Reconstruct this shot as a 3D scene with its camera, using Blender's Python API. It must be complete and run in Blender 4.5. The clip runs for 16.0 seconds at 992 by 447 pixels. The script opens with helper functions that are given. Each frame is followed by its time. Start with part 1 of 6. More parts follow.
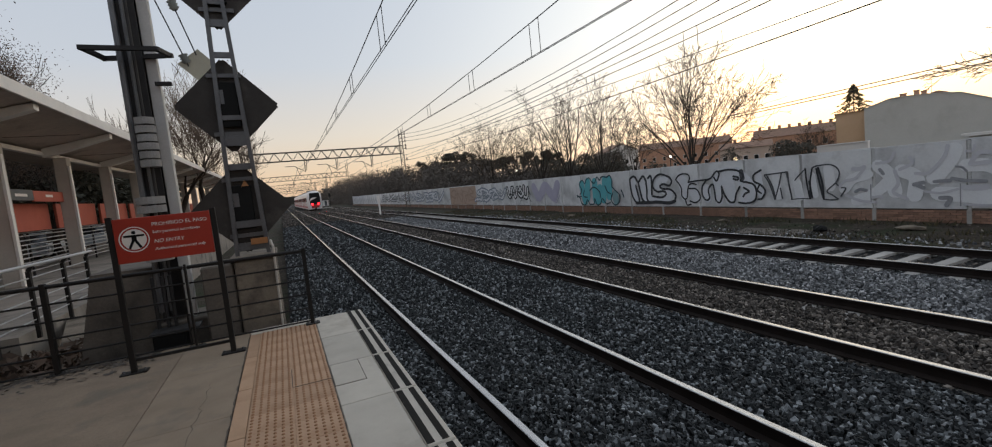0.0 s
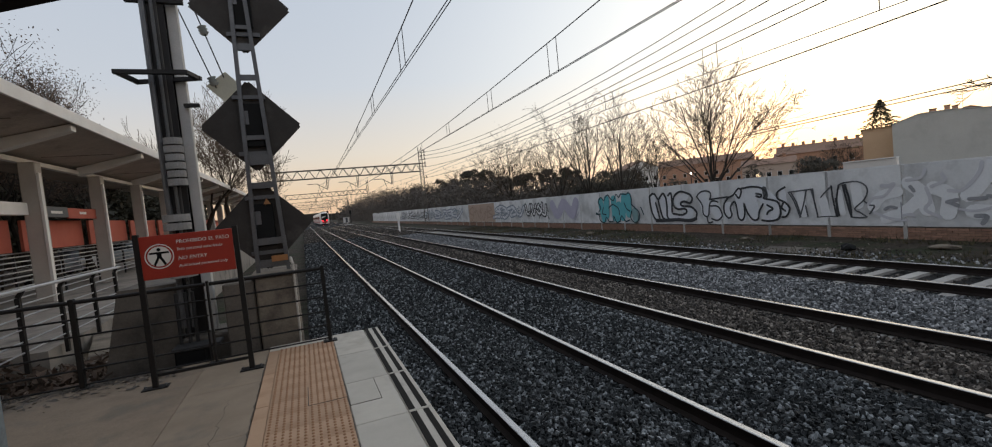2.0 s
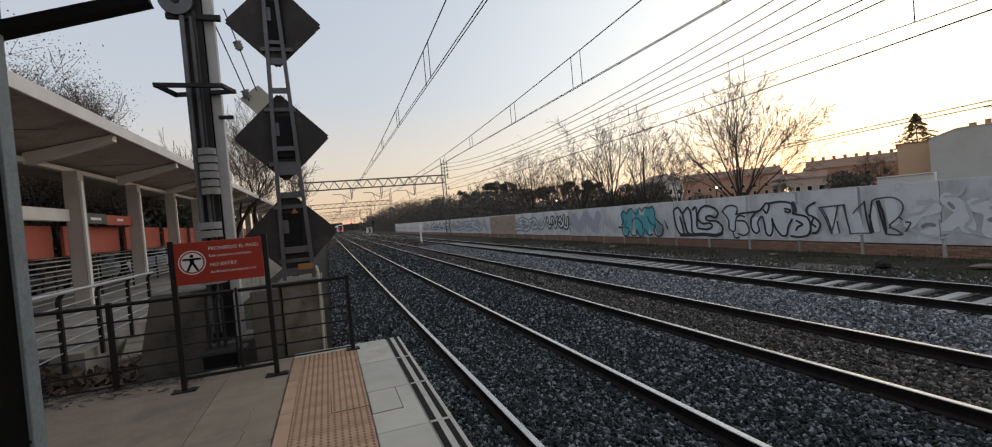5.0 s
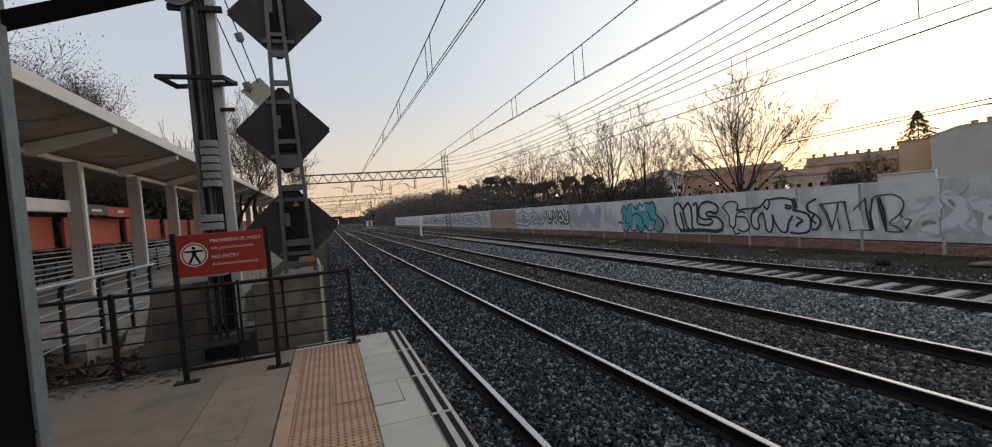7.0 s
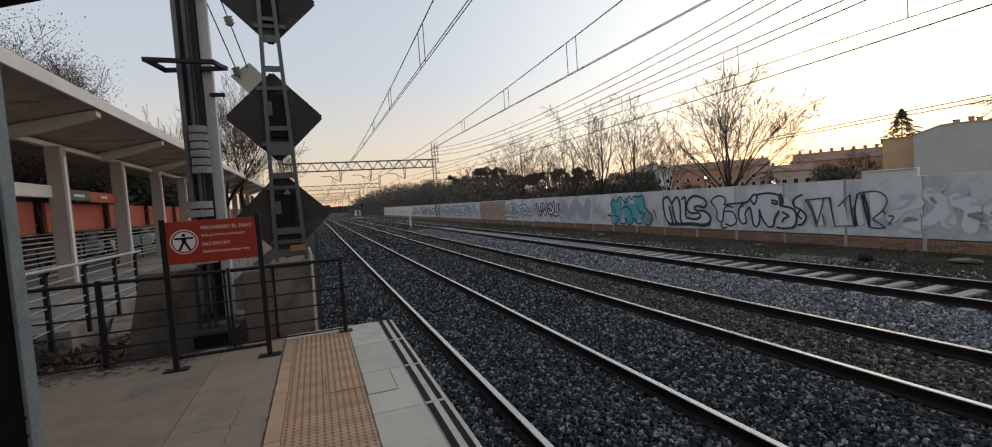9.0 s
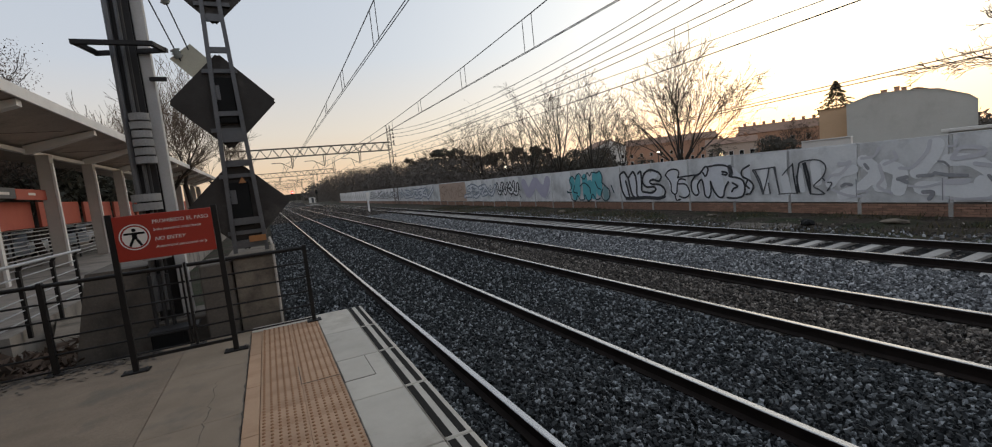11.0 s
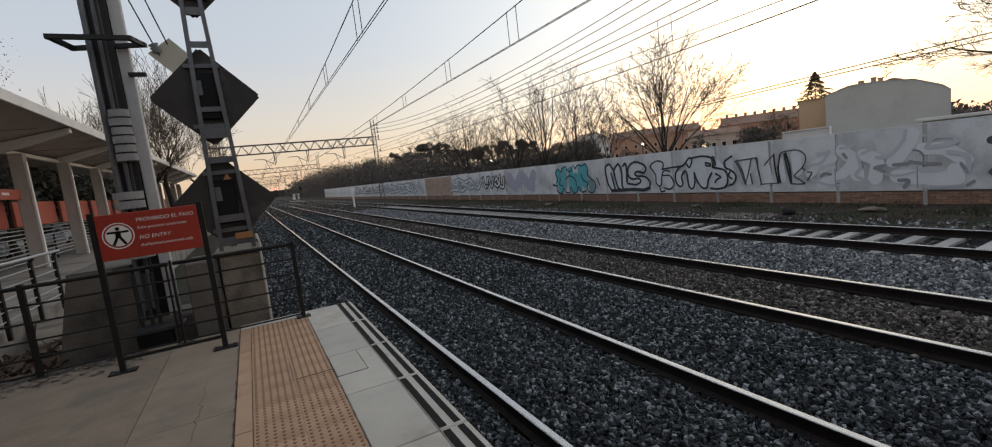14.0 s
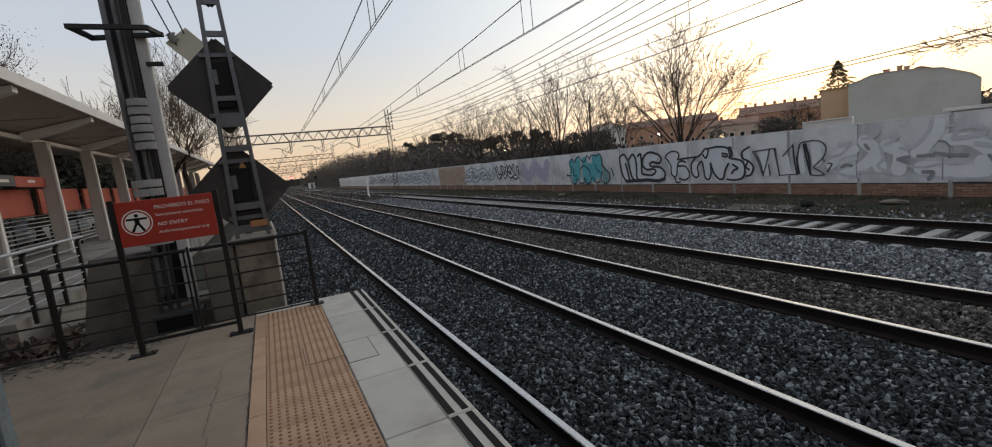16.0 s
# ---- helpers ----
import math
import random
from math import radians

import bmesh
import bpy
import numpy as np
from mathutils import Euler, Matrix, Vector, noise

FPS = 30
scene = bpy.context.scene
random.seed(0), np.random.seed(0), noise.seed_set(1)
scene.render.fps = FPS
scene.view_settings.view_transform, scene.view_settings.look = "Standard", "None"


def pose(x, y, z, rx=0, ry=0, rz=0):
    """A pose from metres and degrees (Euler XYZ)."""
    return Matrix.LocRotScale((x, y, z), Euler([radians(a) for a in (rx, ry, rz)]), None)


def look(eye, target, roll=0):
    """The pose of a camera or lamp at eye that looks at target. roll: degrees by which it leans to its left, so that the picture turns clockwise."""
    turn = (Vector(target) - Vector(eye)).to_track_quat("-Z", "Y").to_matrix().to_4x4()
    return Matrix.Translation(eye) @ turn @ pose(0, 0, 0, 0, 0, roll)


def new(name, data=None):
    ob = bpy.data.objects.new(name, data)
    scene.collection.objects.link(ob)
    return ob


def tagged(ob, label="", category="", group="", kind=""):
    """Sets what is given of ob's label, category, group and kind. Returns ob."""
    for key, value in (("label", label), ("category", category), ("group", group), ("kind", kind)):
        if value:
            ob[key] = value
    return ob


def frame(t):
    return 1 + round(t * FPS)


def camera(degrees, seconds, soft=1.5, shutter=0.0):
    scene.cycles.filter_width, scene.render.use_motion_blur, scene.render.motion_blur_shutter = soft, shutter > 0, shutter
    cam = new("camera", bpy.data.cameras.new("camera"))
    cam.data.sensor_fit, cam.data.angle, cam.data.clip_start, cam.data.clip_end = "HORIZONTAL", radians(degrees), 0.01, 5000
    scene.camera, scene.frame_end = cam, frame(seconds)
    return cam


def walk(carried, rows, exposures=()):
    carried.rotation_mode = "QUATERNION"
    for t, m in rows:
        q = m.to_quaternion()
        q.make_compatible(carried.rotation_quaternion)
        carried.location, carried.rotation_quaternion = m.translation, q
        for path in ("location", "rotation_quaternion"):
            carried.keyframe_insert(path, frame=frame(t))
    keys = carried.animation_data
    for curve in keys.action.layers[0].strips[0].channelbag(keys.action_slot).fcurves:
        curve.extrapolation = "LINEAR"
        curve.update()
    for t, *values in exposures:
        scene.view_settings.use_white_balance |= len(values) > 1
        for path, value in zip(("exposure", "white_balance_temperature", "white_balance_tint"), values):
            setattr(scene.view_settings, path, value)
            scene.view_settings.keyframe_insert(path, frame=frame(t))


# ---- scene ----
cam = camera(93.1, 16.0, soft=1.1)
PATH = [
    (0, (-2.609, 0.224, 2.246), (-1.792, 2.04, 2.069), -5.8),
    (0.5, (-2.602, 0.231, 2.248), (-1.804, 2.059, 2.09), -5.6),
    (1, (-2.594, 0.235, 2.25), (-1.806, 2.067, 2.11), -5.6),
    (1.5, (-2.584, 0.237, 2.249), (-1.798, 2.072, 2.125), -5.7),
    (2, (-2.586, 0.231, 2.256), (-1.832, 2.08, 2.159), -5.8),
    (2.5, (-2.601, 0.226, 2.261), (-1.855, 2.081, 2.198), -5.6),
    (3, (-2.607, 0.224, 2.256), (-1.891, 2.091, 2.213), -5.3),
    (3.5, (-2.608, 0.219, 2.257), (-1.91, 2.093, 2.219), -4.9),
    (4, (-2.608, 0.223, 2.254), (-1.921, 2.101, 2.219), -4.9),
    (6.5, (-2.619, 0.226, 2.258), (-1.95, 2.11, 2.204), -5.1),
    (7, (-2.627, 0.225, 2.258), (-1.953, 2.107, 2.196), -4.7),
    (7.5, (-2.627, 0.232, 2.252), (-1.95, 2.113, 2.184), -4.4),
    (8, (-2.639, 0.233, 2.252), (-1.95, 2.108, 2.168), -4.4),
    (8.5, (-2.655, 0.234, 2.252), (-1.954, 2.105, 2.157), -4.1),
    (9, (-2.678, 0.238, 2.256), (-1.964, 2.103, 2.154), -3.9),
    (9.5, (-2.707, 0.251, 2.254), (-1.976, 2.11, 2.148), -3.9),
    (10, (-2.737, 0.266, 2.254), (-1.939, 2.093, 2.096), -5.0),
    (12.5, (-2.78, 0.272, 2.258), (-1.9, 2.055, 2.048), -6.4),
    (13, (-2.796, 0.255, 2.253), (-1.906, 2.034, 2.044), -6.6),
    (13.5, (-2.81, 0.258, 2.253), (-1.906, 2.029, 2.036), -6.6),
    (14, (-2.802, 0.255, 2.254), (-1.895, 2.022, 2.024), -6.7),
    (14.5, (-2.808, 0.263, 2.252), (-1.899, 2.028, 2.014), -7.0),
    (15, (-2.824, 0.258, 2.256), (-1.946, 2.037, 2.001), -7.1),
    (15.5, (-2.821, 0.259, 2.253), (-1.968, 2.048, 1.985), -7.1),
    (16, (-2.78, 0.244, 2.247), (-1.93, 2.034, 1.982), -6.5),
]
walk(cam, [(t, look(eye, target, roll)) for t, eye, target, roll in PATH], exposures=[(0.0, 0.0), (16.0, 0.0)])

# ---- world and light: dusk, the sun just gone behind the houses across the tracks ----
SUN_AZ, SUN_EL = radians(60), radians(1.5)
world = bpy.data.worlds.new("dusk_sky")
scene.world = world
world.use_nodes = True
wn, wl = world.node_tree.nodes, world.node_tree.links
sky = wn.new("ShaderNodeTexSky")
sky.sky_type, sky.sun_disc = "NISHITA", False
sky.sun_elevation, sky.sun_rotation = SUN_EL, SUN_AZ
sky.air_density, sky.dust_density, sky.ozone_density = 1.0, 1.0, 1.5


def sky_math(op, a, b=None):
    m = wn.new("ShaderNodeMath")
    m.operation = op
    for k, v in enumerate((a, b)):
        if isinstance(v, (int, float)):
            m.inputs[k].default_value = v
        elif v is not None:
            wl.new(v, m.inputs[k])
    return m.outputs[0]


def sky_mix(kind, fac, a, b):
    x = wn.new("ShaderNodeMix")
    x.data_type, x.blend_type = "RGBA", kind
    for sock, v in ((x.inputs[0], fac), (x.inputs[6], a), (x.inputs[7], b)):
        if isinstance(v, float):
            sock.default_value = v
        elif isinstance(v, tuple):
            sock.default_value = (*v, 1)
        else:
            wl.new(v, sock)
    return x.outputs[2]


# thin high haze over the clear sky: pale blue overhead, peach at the horizon, a wide glow where the sun went down
at = wn.new("ShaderNodeTexCoord")
split = wn.new("ShaderNodeSeparateXYZ")
wl.new(at.outputs["Generated"], split.inputs[0])
haze = wn.new("ShaderNodeValToRGB")
HAZE = ((0.0, (0.75, 0.53, 0.36)), (0.05, (0.74, 0.57, 0.42)), (0.12, (0.69, 0.62, 0.55)), (0.25, (0.55, 0.585, 0.645)), (0.5, (0.48, 0.54, 0.635)), (1.0, (0.62, 0.68, 0.77)))
while len(haze.color_ramp.elements) < len(HAZE):
    haze.color_ramp.elements.new(0.5)
for e, (pos, col) in zip(haze.color_ramp.elements, HAZE):
    e.position, e.color = pos, (*col, 1)
wl.new(split.outputs["Z"], haze.inputs["Fac"])
dot = wn.new("ShaderNodeVectorMath")
dot.operation = "DOT_PRODUCT"
dot.inputs[1].default_value = (math.sin(SUN_AZ) * 0.985, math.cos(SUN_AZ) * 0.985, 0.17)
wl.new(at.outputs["Generated"], dot.inputs[0])
near_sun = sky_math("MAXIMUM", dot.outputs["Value"], 0.0)
wide, tight = sky_math("POWER", near_sun, 6.5), sky_math("POWER", near_sun, 40.0)
colour = sky_mix("ADD", wide, haze.outputs["Color"], (0.62, 0.58, 0.46))
colour = sky_mix("ADD", tight, colour, (0.50, 0.32, 0.05))
colour = sky_mix("ADD", 0.05, colour, sky.outputs["Color"])
wl.new(colour, wn["Background"].inputs["Color"])
wn["Background"].inputs["Strength"].default_value = 1.0
sun = new("sun", bpy.data.lights.new("sun", "SUN"))
sun.data.energy, sun.data.angle, sun.data.color = 0.15, radians(12), (1.0, 0.72, 0.45)
sun.matrix_world = look((0, 0, 0), (-math.sin(SUN_AZ), -math.cos(SUN_AZ), -math.tan(radians(4))))


# ---- helpers of this place ----
def part(name, bm, material, parent=None, label=""):
    me = bpy.data.meshes.new(name)
    bm.to_mesh(me)
    bm.free()
    me.materials.append(material)
    ob = new(name, me)
    ob.parent = parent
    return tagged(ob, label)


def mesh_part(name, verts, faces, material, parent=None, label=""):
    me = bpy.data.meshes.new(name)
    me.from_pydata(verts, [], faces)
    me.materials.append(material)
    ob = new(name, me)
    ob.parent = parent
    return tagged(ob, label)


def thing(name, label, category, group="", kind=""):
    return tagged(new(name), label, category, group, kind)


def box(bm, x0, x1, y0, y1, z0, z1, bevel=0.0):
    m = Matrix.Translation(((x0 + x1) / 2, (y0 + y1) / 2, (z0 + z1) / 2)) @ Matrix.Diagonal((abs(x1 - x0), abs(y1 - y0), abs(z1 - z0), 1))
    made = bmesh.ops.create_cube(bm, size=1, matrix=m)
    if bevel:
        edges = list({e for v in made["verts"] for e in v.link_edges})
        bmesh.ops.bevel(bm, geom=edges, offset=bevel, segments=1, affect="EDGES")
    return bm


def tube(bm, a, b, r0, r1=None, n=8, caps=True):
    a, b = Vector(a), Vector(b)
    d = b - a
    m = Matrix.Translation((a + b) / 2) @ d.to_track_quat("Z", "Y").to_matrix().to_4x4()
    bmesh.ops.create_cone(bm, cap_ends=caps, cap_tris=False, segments=n, radius1=r0, radius2=r0 if r1 is None else r1, depth=d.length, matrix=m)
    return bm


def bar(bm, a, b, w, h=None):
    """A square bar from a to b."""
    a, b = Vector(a), Vector(b)
    d = b - a
    m = Matrix.Translation((a + b) / 2) @ d.to_track_quat("Z", "Y").to_matrix().to_4x4() @ Matrix.Diagonal((w, h or w, d.length, 1))
    bmesh.ops.create_cube(bm, size=1, matrix=m)
    return bm


def extrude_y(bm, profile, y0, y1):
    """A closed outline of (x, z) drawn out along y."""
    a = [bm.verts.new((x, y0, z)) for x, z in profile]
    b = [bm.verts.new((x, y1, z)) for x, z in profile]
    n = len(a)
    for i in range(n):
        bm.faces.new((a[i], a[(i + 1) % n], b[(i + 1) % n], b[i]))
    bm.faces.new(a[::-1])
    bm.faces.new(b)
    bmesh.ops.recalc_face_normals(bm, faces=bm.faces[:])
    return bm


def B():
    return bmesh.new()


# ---- materials ----
def mat(name, colour, rough=0.7, metal=0.0, dark=None, scale=4.0, fine=60.0, mix=0.5, bump=0.15, bump_scale=None, distance=0.01, random_value=0.0, spec=0.5, stain=None, stain_scale=0.6, stain_cut=(0.5, 0.65)):
    """A surface with two scales of variation between colour and dark, relief, and an optional third stain colour."""
    m = bpy.data.materials.new(name)
    m.use_nodes = True
    n, l = m.node_tree.nodes, m.node_tree.links
    p = n["Principled BSDF"]
    dark = dark or tuple(c * 0.7 for c in colour)
    at = n.new("ShaderNodeTexCoord")

    def noise_tex(s, detail=4.0, rough_=0.6):
        t = n.new("ShaderNodeTexNoise")
        t.inputs["Scale"].default_value, t.inputs["Detail"].default_value, t.inputs["Roughness"].default_value = s, detail, rough_
        l.new(at.outputs["Object"], t.inputs["Vector"])
        return t

    def mixer(a, b, fac):
        x = n.new("ShaderNodeMix")
        x.data_type = "RGBA"
        for sock, v in ((x.inputs[6], a), (x.inputs[7], b)):
            if isinstance(v, tuple):
                sock.default_value = (*v, 1)
            else:
                l.new(v, sock)
        if isinstance(fac, float):
            x.inputs[0].default_value = fac
        else:
            l.new(fac, x.inputs[0])
        return x.outputs[2]

    def ramp(v, lo, hi):
        r = n.new("ShaderNodeMapRange")
        r.inputs["From Min"].default_value, r.inputs["From Max"].default_value = lo, hi
        l.new(v, r.inputs["Value"])
        return r.outputs["Result"]

    big, small = noise_tex(scale), noise_tex(fine, 3.0)
    f = n.new("ShaderNodeMath")
    f.operation = "ADD"
    f.use_clamp = True
    half = n.new("ShaderNodeMath")
    half.operation = "MULTIPLY"
    half.inputs[1].default_value = mix
    l.new(ramp(small.outputs["Fac"], 0.3, 0.7), half.inputs[0])
    rest = n.new("ShaderNodeMath")
    rest.operation = "MULTIPLY"
    rest.inputs[1].default_value = 1 - mix
    l.new(ramp(big.outputs["Fac"], 0.3, 0.7), rest.inputs[0])
    l.new(half.outputs[0], f.inputs[0])
    l.new(rest.outputs[0], f.inputs[1])
    c = mixer(colour, dark, f.outputs[0])
    if stain:
        c = mixer(c, stain, ramp(noise_tex(stain_scale, 6.0, 0.65).outputs["Fac"], *stain_cut))
    if random_value:
        info = n.new("ShaderNodeObjectInfo")
        hsv = n.new("ShaderNodeHueSaturation")
        r = n.new("ShaderNodeMapRange")
        r.inputs["To Min"].default_value, r.inputs["To Max"].default_value = 1 - random_value, 1 + random_value
        l.new(info.outputs["Random"], r.inputs["Value"])
        l.new(r.outputs["Result"], hsv.inputs["Value"])
        l.new(c, hsv.inputs["Color"])
        c = hsv.outputs["Color"]
    l.new(c, p.inputs["Base Color"])
    p.inputs["Metallic"].default_value = metal
    rr = n.new("ShaderNodeMapRange")
    rr.inputs["To Min"].default_value, rr.inputs["To Max"].default_value = max(rough - 0.12, 0.03), min(rough + 0.12, 1.0)
    l.new(big.outputs["Fac"], rr.inputs["Value"])
    l.new(rr.outputs["Result"], p.inputs["Roughness"])
    p.inputs["Specular IOR Level"].default_value = spec
    if bump:
        b = n.new("ShaderNodeBump")
        b.inputs["Strength"].default_value, b.inputs["Distance"].default_value = bump, distance
        l.new((noise_tex(bump_scale, 5.0) if bump_scale else small).outputs["Fac"], b.inputs["Height"])
        l.new(b.outputs["Normal"], p.inputs["Normal"])
    return m


def glow(name, colour, strength):
    m = bpy.data.materials.new(name)
    m.use_nodes = True
    p = m.node_tree.nodes["Principled BSDF"]
    p.inputs["Base Color"].default_value = (*colour, 1)
    p.inputs["Emission Color"].default_value = (*colour, 1)
    p.inputs["Emission Strength"].default_value = strength
    return m


def glassy(name, colour, rough=0.08):
    m = bpy.data.materials.new(name)
    m.use_nodes = True
    p = m.node_tree.nodes["Principled BSDF"]
    p.inputs["Base Color"].default_value = (*colour, 1)
    p.inputs["Roughness"].default_value = rough
    p.inputs["Specular IOR Level"].default_value = 0.6
    return m


def island_mat(name, low, high, rough=0.85, bump_scale=40.0, spec=0.4, mid=None):
    """Many small pieces in one mesh, each of its own shade between low and high."""
    m = bpy.data.materials.new(name)
    m.use_nodes = True
    n, l = m.node_tree.nodes, m.node_tree.links
    p = n["Principled BSDF"]
    geo = n.new("ShaderNodeNewGeometry")
    r = n.new("ShaderNodeValToRGB")
    r.color_ramp.elements[0].color, r.color_ramp.elements[1].color = (*low, 1), (*high, 1)
    if mid:
        e = r.color_ramp.elements.new(0.7)
        e.color = (*mid, 1)
    l.new(geo.outputs["Random Per Island"], r.inputs["Fac"])
    at = n.new("ShaderNodeTexCoord")
    t = n.new("ShaderNodeTexNoise")
    t.inputs["Scale"].default_value = bump_scale
    l.new(at.outputs["Object"], t.inputs["Vector"])
    x = n.new("ShaderNodeMix")
    x.data_type, x.blend_type = "RGBA", "MULTIPLY"
    x.inputs[0].default_value = 0.6
    l.new(r.outputs["Color"], x.inputs[6])
    l.new(t.outputs["Fac"], x.inputs[7])
    l.new(x.outputs[2], p.inputs["Base Color"])
    p.inputs["Roughness"].default_value = rough
    p.inputs["Specular IOR Level"].default_value = spec
    return m


M_BALLAST = mat("ballast_bed", (0.048, 0.047, 0.047), 0.95, dark=(0.012, 0.012, 0.012), scale=9, fine=26, mix=0.75, bump=1.0, bump_scale=22, distance=0.05, spec=0.1)
M_STONE = island_mat("ballast_stone", (0.007, 0.008, 0.009), (0.38, 0.40, 0.41), mid=(0.050, 0.055, 0.058))
M_STONE_RUST_FAR = island_mat("rusty_ballast_stone", (0.02, 0.017, 0.014), (0.38, 0.33, 0.28), mid=(0.12, 0.10, 0.085))
M_STONE_PALE = island_mat("pale_ballast_stone", (0.05, 0.052, 0.055), (0.64, 0.64, 0.64), mid=(0.25, 0.252, 0.256))
M_SOIL = mat("dry_soil", (0.075, 0.060, 0.046), 0.95, dark=(0.022, 0.018, 0.014), scale=1.6, fine=16, mix=0.5, bump=1.0, bump_scale=7, distance=0.08, stain=(0.030, 0.036, 0.018), stain_scale=0.7, stain_cut=(0.48, 0.62), spec=0.15)
M_RAIL = mat("rusty_rail_side", (0.026, 0.019, 0.016), 0.85, 0.0, dark=(0.013, 0.010, 0.009), scale=5, fine=90, spec=0.15)
M_HEAD = mat("polished_rail_head", (0.55, 0.54, 0.53), 0.22, 1.0, dark=(0.40, 0.39, 0.38), scale=2, fine=40, bump=0.02)
M_SLEEPER = mat("sleeper_concrete", (0.42, 0.40, 0.37), 0.9, dark=(0.26, 0.24, 0.22), scale=3, fine=50, random_value=0.2)
M_PLATFORM = mat("platform_asphalt", (0.302, 0.227, 0.160), 0.9, dark=(0.160, 0.122, 0.088), scale=3.5, fine=110, mix=0.6, bump=0.4, bump_scale=220, distance=0.004, stain=(0.109, 0.101, 0.088), stain_scale=1.1, stain_cut=(0.55, 0.75))
M_SLAB = mat("smooth_concrete_slab", (0.516, 0.473, 0.404), 0.75, dark=(0.413, 0.374, 0.318), scale=3.2, fine=120, mix=0.3, bump=0.1, stain=(0.310, 0.267, 0.215), stain_scale=1.6, stain_cut=(0.54, 0.80), random_value=0.07)
M_EDGE = mat("edge_coping_stone", (0.550, 0.503, 0.430), 0.75, dark=(0.430, 0.391, 0.335), scale=4, fine=140, mix=0.4, stain=(0.258, 0.232, 0.198), stain_scale=5, stain_cut=(0.58, 0.8))
M_STRIP = mat("black_grip_strip", (0.016, 0.015, 0.014), 0.9, dark=(0.028, 0.026, 0.024), scale=6, fine=300, spec=0.1)
M_TACTILE = mat("tactile_paving", (0.473, 0.305, 0.189), 0.8, dark=(0.396, 0.245, 0.150), scale=2.2, fine=90, mix=0.35, stain=(0.310, 0.172, 0.095), stain_scale=2.6, stain_cut=(0.5, 0.78), random_value=0.07)
M_STUD = mat("tactile_stud", (0.33, 0.165, 0.08), 0.75, dark=(0.25, 0.125, 0.06), scale=6, fine=90)
M_PAVE = mat("brown_paving", (0.302, 0.231, 0.164), 0.85, dark=(0.210, 0.160, 0.113), scale=2.5, fine=150, mix=0.4, stain=(0.151, 0.126, 0.101), stain_scale=1.6, stain_cut=(0.55, 0.75), random_value=0.08)
M_FOOTING = mat("weathered_footing_concrete", (0.25, 0.205, 0.155), 0.92, dark=(0.12, 0.098, 0.076), scale=1.6, fine=40, mix=0.4, bump=0.35, bump_scale=30, stain=(0.055, 0.044, 0.035), stain_scale=2.2, stain_cut=(0.46, 0.66))
M_JOINT = mat("joint_dark", (0.10, 0.08, 0.065), 0.95)
M_FENCE = mat("dark_painted_steel", (0.016, 0.014, 0.013), 0.55, 0.0, dark=(0.009, 0.008, 0.008), scale=6, fine=120, spec=0.25)
M_SIGNRED = mat("sign_red_enamel", (0.36, 0.025, 0.010), 0.5, dark=(0.29, 0.021, 0.008), scale=3, fine=60, bump=0.02)
M_WHITE = mat("white_print", (0.78, 0.74, 0.70), 0.6, dark=(0.70, 0.66, 0.62), scale=8)
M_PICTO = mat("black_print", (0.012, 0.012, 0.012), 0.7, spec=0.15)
M_BOARD = mat("weathered_sheet_back", (0.050, 0.044, 0.040), 0.65, 0.0, dark=(0.030, 0.026, 0.023), scale=3.5, fine=70, mix=0.35, stain=(0.10, 0.088, 0.08), stain_scale=2.2, stain_cut=(0.55, 0.8), spec=0.25)
M_LATTICE = mat("galvanised_grey", (0.15, 0.15, 0.155), 0.5, 0.6, dark=(0.09, 0.09, 0.095), scale=4, fine=70)
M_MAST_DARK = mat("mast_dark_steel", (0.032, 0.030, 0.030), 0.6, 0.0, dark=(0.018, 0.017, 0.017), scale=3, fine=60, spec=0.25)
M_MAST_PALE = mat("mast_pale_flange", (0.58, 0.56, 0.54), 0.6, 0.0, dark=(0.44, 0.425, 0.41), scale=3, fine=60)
M_WEIGHT = mat("cast_weights", (0.32, 0.31, 0.30), 0.75, 0.0, dark=(0.18, 0.172, 0.165), scale=5, fine=80)
M_CONCRETE = mat("foundation_concrete", (0.16, 0.134, 0.109), 0.92, dark=(0.075, 0.064, 0.054), scale=1.6, fine=40, mix=0.4, bump=0.35, bump_scale=30, stain=(0.035, 0.03, 0.026), stain_scale=1.3, stain_cut=(0.5, 0.7))
M_WALL = mat("precast_wall_panel", (0.72, 0.715, 0.71), 0.9, dark=(0.56, 0.56, 0.56), scale=0.9, fine=12, mix=0.3, bump=0.25, bump_scale=35, stain=(0.36, 0.355, 0.35), stain_scale=0.8, stain_cut=(0.45, 0.72), random_value=0.08)
M_POST = mat("weathered_post", (0.52, 0.51, 0.495), 0.9, dark=(0.34, 0.335, 0.325), scale=2, fine=30, random_value=0.2)
M_BRICK = mat("brown_brick", (0.36, 0.20, 0.135), 0.92, dark=(0.20, 0.12, 0.085), scale=3, fine=30, random_value=0.25)
M_CANOPY = mat("canopy_white_paint", (0.80, 0.77, 0.73), 0.6, dark=(0.68, 0.65, 0.61), scale=1.5, fine=30, mix=0.3)
M_SOFFIT = mat("canopy_soffit", (0.60, 0.51, 0.43), 0.8, dark=(0.40, 0.335, 0.28), scale=0.9, fine=14, stain=(0.18, 0.145, 0.115), stain_scale=0.5, stain_cut=(0.52, 0.72))
M_SLAT = mat("galvanised_slat", (0.50, 0.50, 0.505), 0.5, 0.3, dark=(0.36, 0.36, 0.365), scale=3, fine=50)
